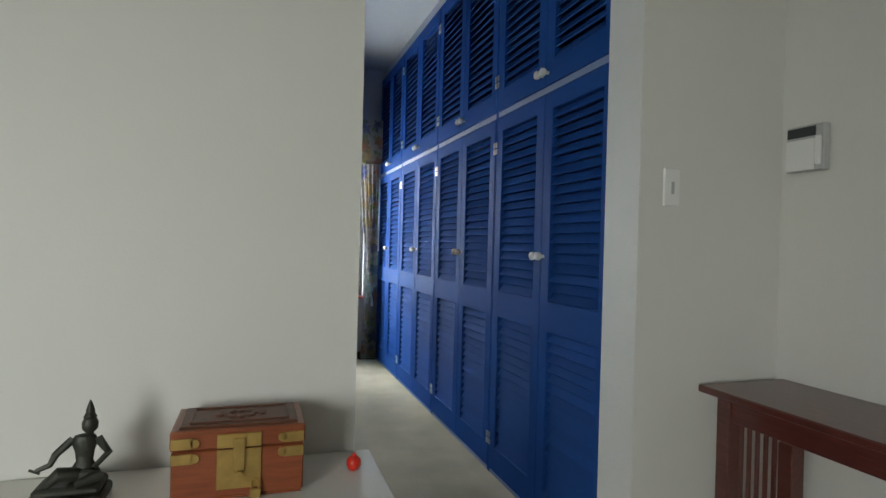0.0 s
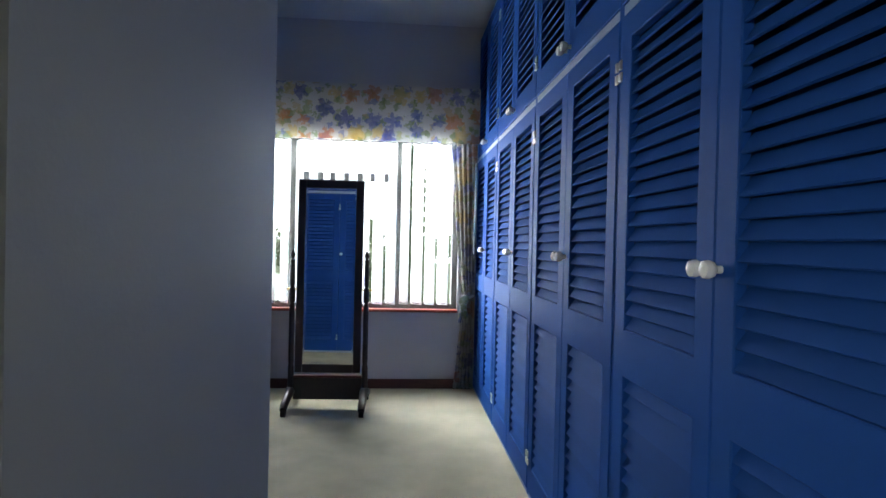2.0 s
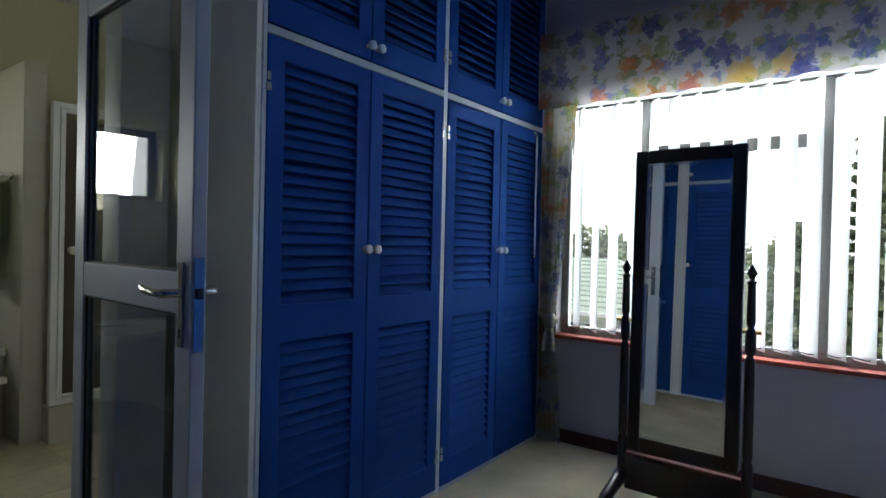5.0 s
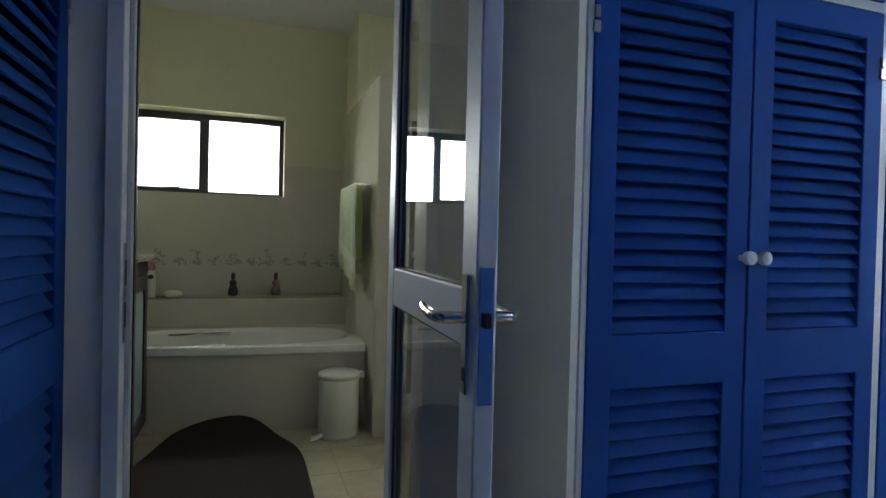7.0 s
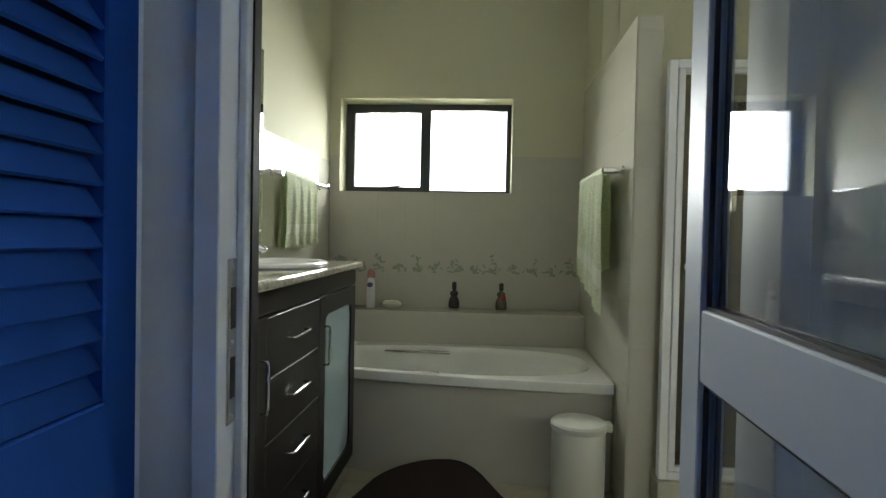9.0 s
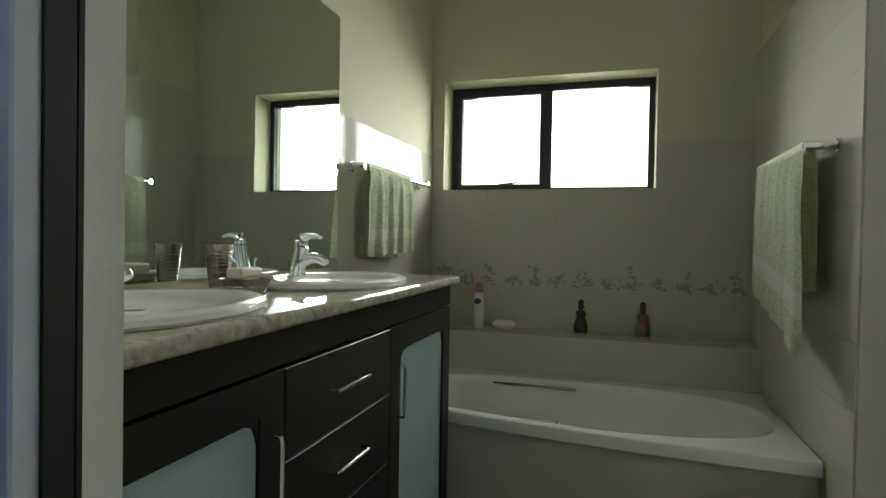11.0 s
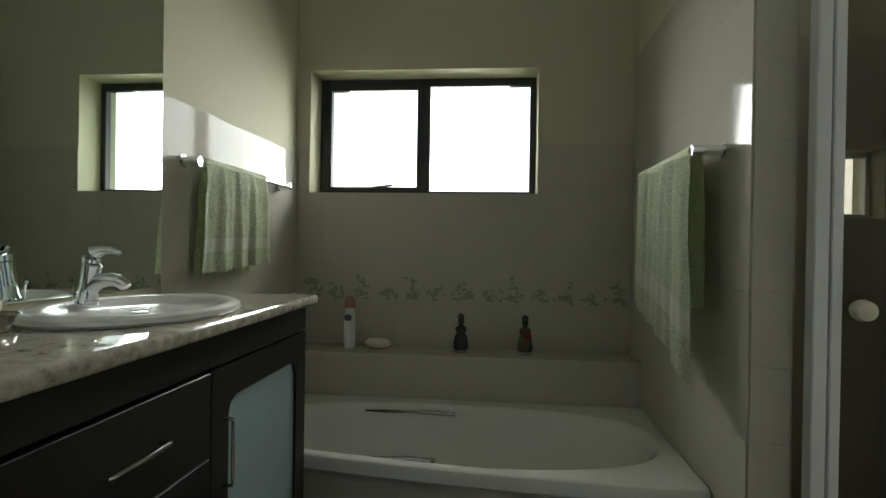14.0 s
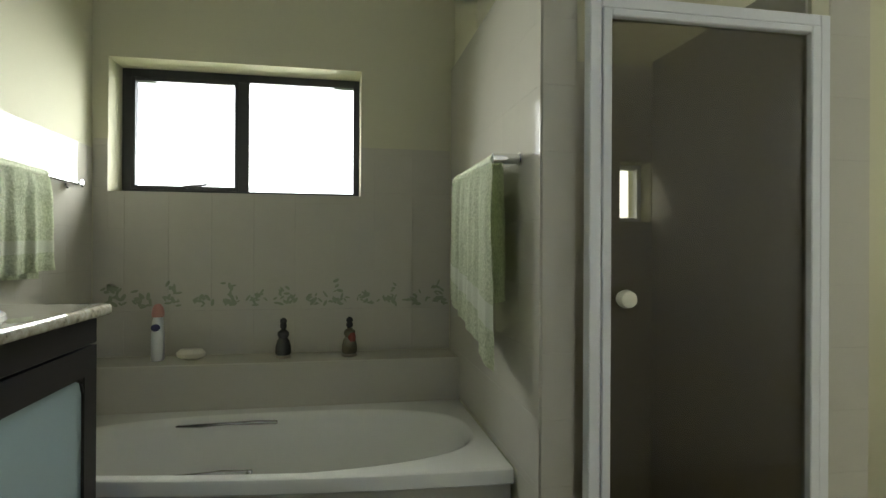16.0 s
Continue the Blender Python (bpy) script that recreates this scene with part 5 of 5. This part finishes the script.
def statue():
    """A seated bronze figure with one arm out, on a stepped base: one plain mesh."""
    x, y, z = -0.80, 1.475, 0.6155
    bm = boxes((x - 0.075, x + 0.085, y - 0.055, y + 0.055, z, z + 0.025), bevel=0.006)
    box(bm, x - 0.062, x + 0.078, y - 0.045, y + 0.045, z + 0.025, z + 0.048, bevel=0.008)
    zz = z + 0.048
    lathe(bm, [(0.0, 0.0), (0.036, 0.004), (0.034, 0.02), (0.018, 0.046), (0.021, 0.07), (0.029, 0.093), (0.022, 0.106), (0.008, 0.110)], (x + 0.035, y, zz), 16, 1, 0.7)
    lathe(bm, [(0.008, 0.106), (0.009, 0.113), (0.017, 0.122), (0.018, 0.136), (0.013, 0.147), (0.015, 0.15), (0.009, 0.16), (0.010, 0.165), (0.0035, 0.185), (0, 0.192)], (x + 0.045, y, zz), 14)
    tube(bm, [(x + 0.035, y - 0.01, zz + 0.015), (x - 0.01, y - 0.035, zz + 0.03), (x - 0.035, y - 0.03, zz + 0.005)], [0.018, 0.016, 0.010], 10)
    tube(bm, [(x + 0.035, y - 0.015, zz + 0.015), (x + 0.07, y - 0.04, zz + 0.022), (x + 0.03, y - 0.05, zz + 0.006)], [0.018, 0.015, 0.010], 10)
    tube(bm, [(x + 0.01, y, zz + 0.098), (x - 0.022, y - 0.01, zz + 0.068), (x - 0.03, y - 0.02, zz + 0.048), (x - 0.058, y - 0.02, zz + 0.036)], [0.010, 0.009, 0.007, 0.005], 8)
    tube(bm, [(x + 0.062, y, zz + 0.098), (x + 0.088, y - 0.012, zz + 0.066), (x + 0.062, y - 0.03, zz + 0.038)], [0.010, 0.009, 0.006], 8)
    tube(bm, [(x - 0.058, y - 0.02, zz + 0.036), (x - 0.05, y - 0.02, zz + 0.03), (x - 0.072, y - 0.02, zz + 0.04)], 0.003, 6)
    bmesh.ops.scale(bm, vec=(0.86, 0.86, 0.86), space=Matrix.Translation((-x, -y, -z)), verts=bm.verts)
    solid("figurine", bm, M_BRONZE, "dark bronze seated figurine on a stepped base", "figurine", (x, y, z), smooth=True)


statue()


def console():
    x0, x1, y0, y1, zt = 0.953, 1.322, 0.42, 1.66, 0.72
    c = thing("console_table", (1.1, 1.0, F), "dark red wooden console table with slatted ends", "table")
    part("tabletop", boxes((x0, x1, y0, y1, zt - 0.024, zt), bevel=0.004), M_MAHOGANY, c)
    lx = (x0 + 0.02, x1 - 0.075)
    ly = (y1 - 0.113, y0 + 0.04)
    for x in lx:
        for y in ly:
            part("leg", boxes((x, x + 0.05, y, y + 0.05, F, zt - 0.024), bevel=0.003), M_MAHOGANY, c)
    for x in lx:
        part("apron", boxes((x + 0.01, x + 0.032, ly[1] + 0.05, ly[0], zt - 0.095, zt - 0.0245), bevel=0.002), M_MAHOGANY, c)
    for y in ly:
        part("end_rail", boxes((lx[0] + 0.05, lx[1], y + 0.012, y + 0.036, zt - 0.095, zt - 0.0245), bevel=0.002), M_MAHOGANY, c)
    for x in lx[:1]:
        for end, sg in ((ly[0], -1), (ly[1] + 0.05, 1)):
            a, b = end, end + sg * 0.175
            p0, p1 = sorted((b, b + sg * 0.045))
            part("post", boxes((x + 0.003, x + 0.045, p0, p1, F, zt - 0.0955), bevel=0.002), M_MAHOGANY, c)
            q0, q1 = sorted((a, b))
            part("low_rail", boxes((x + 0.012, x + 0.036, q0, q1, 0.12, 0.16), bevel=0.002), M_MAHOGANY, c)
            for i in range(5):
                y = a + sg * 0.175 * (i + 1.05) / 6
                part("slat", boxes((x + 0.018, x + 0.026, y - 0.0055, y + 0.0055, 0.16, zt - 0.0955)), M_MAHOGANY, c)


console()
sw = thing("light_switch", (0.835, 1.695, 1.367), "white plastic light switch on the pier", "switch")
part("plate", boxes((0.818, 0.883, 1.686, 1.6945, 1.305, 1.43), bevel=0.003), M_PLASTIC, sw)
part("rocker", boxes((0.845, 0.857, 1.682, 1.687, 1.345, 1.385), bevel=0.0015), M_GREY_PLASTIC, sw, "grey rocker")
kp = thing("alarm_keypad", (1.33, 1.6, 1.515), "white alarm keypad with a dark display on the wall", "keypad")
part("housing", boxes((1.300, 1.3285, 1.515, 1.655, 1.438, 1.592), bevel=0.004), M_GREY_PLASTIC, kp)
part("flap", boxes((1.293, 1.300, 1.545, 1.650, 1.440, 1.545), bevel=0.003), M_PLASTIC, kp, "white flap")
part("display", boxes((1.296, 1.2995, 1.545, 1.647, 1.553, 1.585)), M_SCREEN, kp, "dark display")
part("fob", boxes((1.288, 1.2995, 1.520, 1.540, 1.455, 1.55), bevel=0.003), M_PLASTIC, kp)


# ---- outside ----
def glow(name, color, strength):
    m = bpy.data.materials.new(name)
    m.use_nodes = True
    n, l = m.node_tree.nodes, m.node_tree.links
    n.remove(n["Principled BSDF"])
    e = n.new("ShaderNodeEmission")
    e.inputs[0].default_value, e.inputs[1].default_value = (*color, 1), strength
    l.new(e.outputs[0], n["Material Output"].inputs[0])
    return m


M_CLOUD = glow("overcast_sky", (0.94, 0.97, 1.0), 3.2)
structure("ground", boxes((-400, 400, -400, 400, -3.4, -3.2)), M_GRASS, "green lawn and bush sloping away outside", "ground")
structure("backdrop", boxes((-160, 160, 130, 130.5, -3.2, 90)), M_CLOUD, "bright white overcast sky in the distance", "sky")
structure("backdrop_west", boxes((-60.5, -60, -60, 60, -3.2, 60)), M_CLOUD, "bright white overcast sky in the distance", "sky")


def neighbour_house():
    x0, x1, y0, y1 = -11.5, -4.2, 19.0, 26.0
    h = thing("house", (-8, 22, -3.2), "neighbouring plastered house with a green tiled roof", "house")
    part("wall", boxes((x0, x1, y0, y1, -3.2, -0.75)), M_PLASTER, h)
    xm, ym = (x0 + x1) / 2, (y0 + y1) / 2
    bm = bmesh.new()
    o = 0.5
    c = [bm.verts.new(p) for p in ((x0 - o, y0 - o, -0.75), (x1 + o, y0 - o, -0.75), (x1 + o, y1 + o, -0.75), (x0 - o, y1 + o, -0.75), (x0 + 2.6, ym, 0.75), (x1 - 2.6, ym, 0.75))]
    for f in ((0, 1, 5, 4), (1, 2, 5), (2, 3, 4, 5), (3, 0, 4), (3, 2, 1, 0)):
        bm.faces.new([c[i] for i in f])
    roof = part("roof", bm, M_ROOF, h, "green tiled hipped roof")
    rows = bmesh.new()
    for i in range(1, 12):
        k = i / 12
        xa, xb = x0 - o + (3.1) * k, x1 + o - 3.1 * k
        y, z = y0 - o + (ym - y0 + o) * k, -0.75 + 1.5 * k
        box(rows, xa, xb, y - 0.03, y + 0.02, z - 0.01, z + 0.045)
    part("tile_course", rows, M_ROOF, roof)["kind"] = "stuff"
    part("gutter", boxes((x0 - o, x1 + o, y0 - o - 0.1, y0 - o - 0.002, -0.85, -0.74)), M_WHITE_TRIM, h)
    for x in (-10.6, -8.9, -7.2, -5.6):
        wd = part("window", boxes((x, x + 1.0, y0 - 0.03, y0 - 0.001, -2.2, -1.1)), M_WHITE_TRIM, h)
        part("pane", boxes((x + 0.06, x + 0.94, y0 - 0.04, y0 - 0.031, -2.14, -1.16)), M_SCREEN, wd)


neighbour_house()


def leaf_cloud(bm, at, r, n, size, flat=1.0):
    for _ in range(n):
        v = Vector((random.gauss(0, 1), random.gauss(0, 1), random.gauss(0, 1) * flat)).normalized() * r * random.uniform(0.5, 1.0)
        v.z *= flat
        p = Vector(at) + v
        a = Vector((random.uniform(-1, 1), random.uniform(-1, 1), random.uniform(-1, 1))).normalized() * size * random.uniform(0.6, 1.2)
        b = a.orthogonal().normalized() * size * 0.5
        bm.faces.new([bm.verts.new(q) for q in (p - a, p + b, p + a, p - b)])


def conifer(x, y, top, spread):
    t = thing("pine_tree", (x, y, -3.2), "tall dark green tiered pine tree outside the window", "tree", "garden trees")
    part("trunk", rod(bmesh.new(), (x, y, -3.2), (x, y, top), 0.16, 0.02), M_BARK, t, smooth=True)
    bm = bmesh.new()
    tiers = 24
    for i in range(tiers):
        z = -2.2 + (top + 2.2) * i / tiers
        r = spread * (1 - i / tiers) ** 0.7 + 0.12
        for k in range(9):
            a = 2 * math.pi * k / 9 + i * 0.7 + random.uniform(-0.2, 0.2)
            for j in range(7):
                q = r * (j + 0.6) / 7
                leaf_cloud(bm, (x + q * math.cos(a), y + q * math.sin(a), z + 0.22 * (j / 7) ** 2 * r), 0.13, 7, 0.10, 0.6)
    part("crown", bm, M_LEAVES, t)


conifer(-0.62, 15.0, 1.75, 0.8)
conifer(0.40, 15.0, 3.6, 0.62)


def bush_tree(x, y, h, w):
    t = thing("broadleaf_tree", (x, y, -3.2), "rounded green tree in the neighbourhood", "tree", "garden trees")
    part("trunk", rod(bmesh.new(), (x, y, -3.2), (x, y, h - w * 0.6), 0.2, 0.1), M_BARK, t, smooth=True)
    bm = bmesh.new()
    for _ in range(14):
        a, q = random.uniform(0, 6.28), random.uniform(0, w)
        leaf_cloud(bm, (x + q * math.cos(a), y + 0.5 * q * math.sin(a), h - w * 0.55 + random.uniform(-0.4, 0.35) * w), w * 0.5, 60, 0.22, 0.8)
    part("crown", bm, M_LEAVES, t)


for x, y, h, w in ((-15, 36, 1.6, 1.8), (-11.5, 34, 2.2, 2.0), (-20, 40, 1.8, 2.4), (-7, 38, 1.7, 2.0), (4.5, 30, 1.8, 1.8), (9, 36, 2.0, 2.2), (-4, 44, 1.9, 2.4), (1.5, 40, 1.6, 2.0)):
    bush_tree(x, y, h, w)
far = bmesh.new()
for i in range(160):
    leaf_cloud(far, (-90 + i * 1.13, 95 + 8 * math.sin(i * 1.7), -0.4 + 1.4 * noise.noise((i * 0.13, 0, 0))), 2.2, 40, 0.7, 0.7)
tagged(solid("far_woods", far, M_LEAVES, "low green tree line along the horizon", "woods"), kind="stuff")


# ---- wall and floor tiles ----
TILE_CACHE = {}


def tile_piece(w, h, d, axis, mat):
    """A tile with a chamfered face, its back at 0; axis: the way that it faces."""
    key = (round(w, 3), round(h, 3), axis, mat.name)
    if key not in TILE_CACHE:
        bm = bmesh.new()
        c = 0.0002
        back = [(-w / 2, -h / 2, 0), (w / 2, -h / 2, 0), (w / 2, h / 2, 0), (-w / 2, h / 2, 0)]
        mid = [(x, y, d - c) for x, y, _ in back]
        top = [(x - math.copysign(c, x), y - math.copysign(c, y), d) for x, y, _ in back]
        loops = [[bm.verts.new(p) for p in q] for q in (back, mid, top)]
        for a, b in zip(loops, loops[1:]):
            for i in range(4):
                bm.faces.new((a[i], a[(i + 1) % 4], b[(i + 1) % 4], b[i]))
        bm.faces.new(loops[-1])
        turn = {"+x": Matrix(((0, 0, 1), (1, 0, 0), (0, 1, 0))), "-x": Matrix(((0, 0, -1), (-1, 0, 0), (0, 1, 0))), "+y": Matrix(((-1, 0, 0), (0, 0, 1), (0, 1, 0))), "-y": Matrix(((1, 0, 0), (0, 0, -1), (0, 1, 0))), "+z": Matrix.Identity(3)}[axis]
        bmesh.ops.transform(bm, matrix=turn.to_4x4(), verts=bm.verts)
        TILE_CACHE[key] = mesh_of("tile", bm, mat)
    return TILE_CACHE[key]


def tile_field(wall, axis, at, us, vs, cut=None, mat=None, name="wall_tile", d=0.005, gap=0.0004):
    """Tiles between the lines us (along the wall) and vs (upwards), cut round an opening."""
    for u0, u1 in zip(us, us[1:]):
        for v0, v1 in zip(vs, vs[1:]):
            rects = [(u0, u1, v0, v1)]
            if cut and u0 < cut[1] and u1 > cut[0] and v0 < cut[3] and v1 > cut[2]:
                rects = [(u0, min(u1, cut[0]), v0, v1), (max(u0, cut[1]), u1, v0, v1), (max(u0, cut[0]), min(u1, cut[1]), v0, min(v1, cut[2])), (max(u0, cut[0]), min(u1, cut[1]), max(v0, cut[3]), v1)]
            for a, b, c, e in rects:
                if b - a < 0.01 or e - c < 0.01:
                    continue
                ob = new(name, tile_piece(b - a - gap, e - c - gap, d, axis, mat or M_TILE))
                u, v = (a + b) / 2, (c + e) / 2
                ob.location = (at, u, v) if axis[1] == "x" else (u, at, v) if axis[1] == "y" else (u, v, at)
                ob.parent = wall


def lines(a, b, start, pitch):
    """Joint lines from a to b on a grid through start."""
    k0 = math.ceil((a - start) / pitch + 1e-6)
    out = [a]
    while start + k0 * pitch < b - 1e-6:
        out.append(start + k0 * pitch)
        k0 += 1
    return out + [b]


wall = bpy.data.objects
TP = 0.187
zs = lines(0.702, 1.685, 0.158, TP)
tile_field(wall["wall_bath_west"], "+x", BX, lines(2.242, 3.868, 3.868, TP), zs, (BY0, BY1, BZ0, BZ1))
tile_field(wall["wall_bath_south"], "+y", 2.235, lines(BX + 0.007, -3.526, -3.672, TP), lines(0.51, 1.640, 0.158, TP))
tile_field(wall["wall_shower_south"], "-y", 3.877, lines(BX + 0.007, -3.385, -3.385, TP), lines(0.51, 2.088, 0.158, TP))
tile_field(wall["wall_shower_south"], "-y", 3.877, lines(-3.58, -3.385, -3.385, TP), lines(0.002, 0.51, 0.158, TP))
tile_field(wall["wall_shower_south"], "+x", -3.385, [3.877, 3.975], lines(0.002, 2.088, 0.158, TP))
tile_field(wall["wall_shower_north"], "+x", -3.34, [4.76, 4.90], lines(0.002, 2.028, 0.158, TP))
tile_field(wall["floor_bathroom"], "+z", -0.006, lines(-4.18, -1.95, -1.95, 0.33), lines(2.24, 6.65, 2.30, 0.33), None, M_FLOOR_TILE, "floor_tile", 0.006, 0.004)
structure("shower_lining", boxes((-4.197, -4.190, 3.98, 4.535, 0, 2.01), (-4.197, -4.190, 4.535, 4.688, 0, 1.32), (-4.197, -4.190, 4.535, 4.688, 1.585, 2.01), (-4.19, -3.352, 4.690, 4.698, 0, 2.03), (-4.19, -3.39, 3.976, 3.982, 0, 2.09)), M_TILE, "cream tiles lining the shower", "tiles")


# the painted border of sprigs on the tiles above the ledge
def sprig(y, height, n, seed):
    rnd = random.Random(seed)
    bm = bmesh.new()
    for i in range(n):
        up = rnd.random() ** 2.2
        py, pz = y + rnd.gauss(0, 0.026 * (1 - 0.5 * up)), 0.925 + height * up + rnd.uniform(0, 0.03)
        a, ln = rnd.uniform(0, 6.28), rnd.uniform(0.010, 0.019)
        w = ln * rnd.uniform(0.3, 0.5)
        pts = [(ln * math.cos(t) * math.cos(a) - w * math.sin(t) * math.sin(a), ln * math.cos(t) * math.sin(a) + w * math.sin(t) * math.cos(a)) for t in (2 * math.pi * k / 8 for k in range(8))]
        x = BX + 0.0062 + 0.0001 * (i % 5)
        bm.faces.new([bm.verts.new((x, py + u, pz + v)) for u, v in pts])
    ob = new("leaf_print", mesh_of("leaf_print", bm, M_LEAF_PRINT))
    ob.parent = wall["wall_bath_west"]


for i in range(13):
    sprig(2.33 + i * 0.124, (0.10, 0.05, 0.08, 0.04)[i % 4], (20, 15, 18, 13)[i % 4], i)
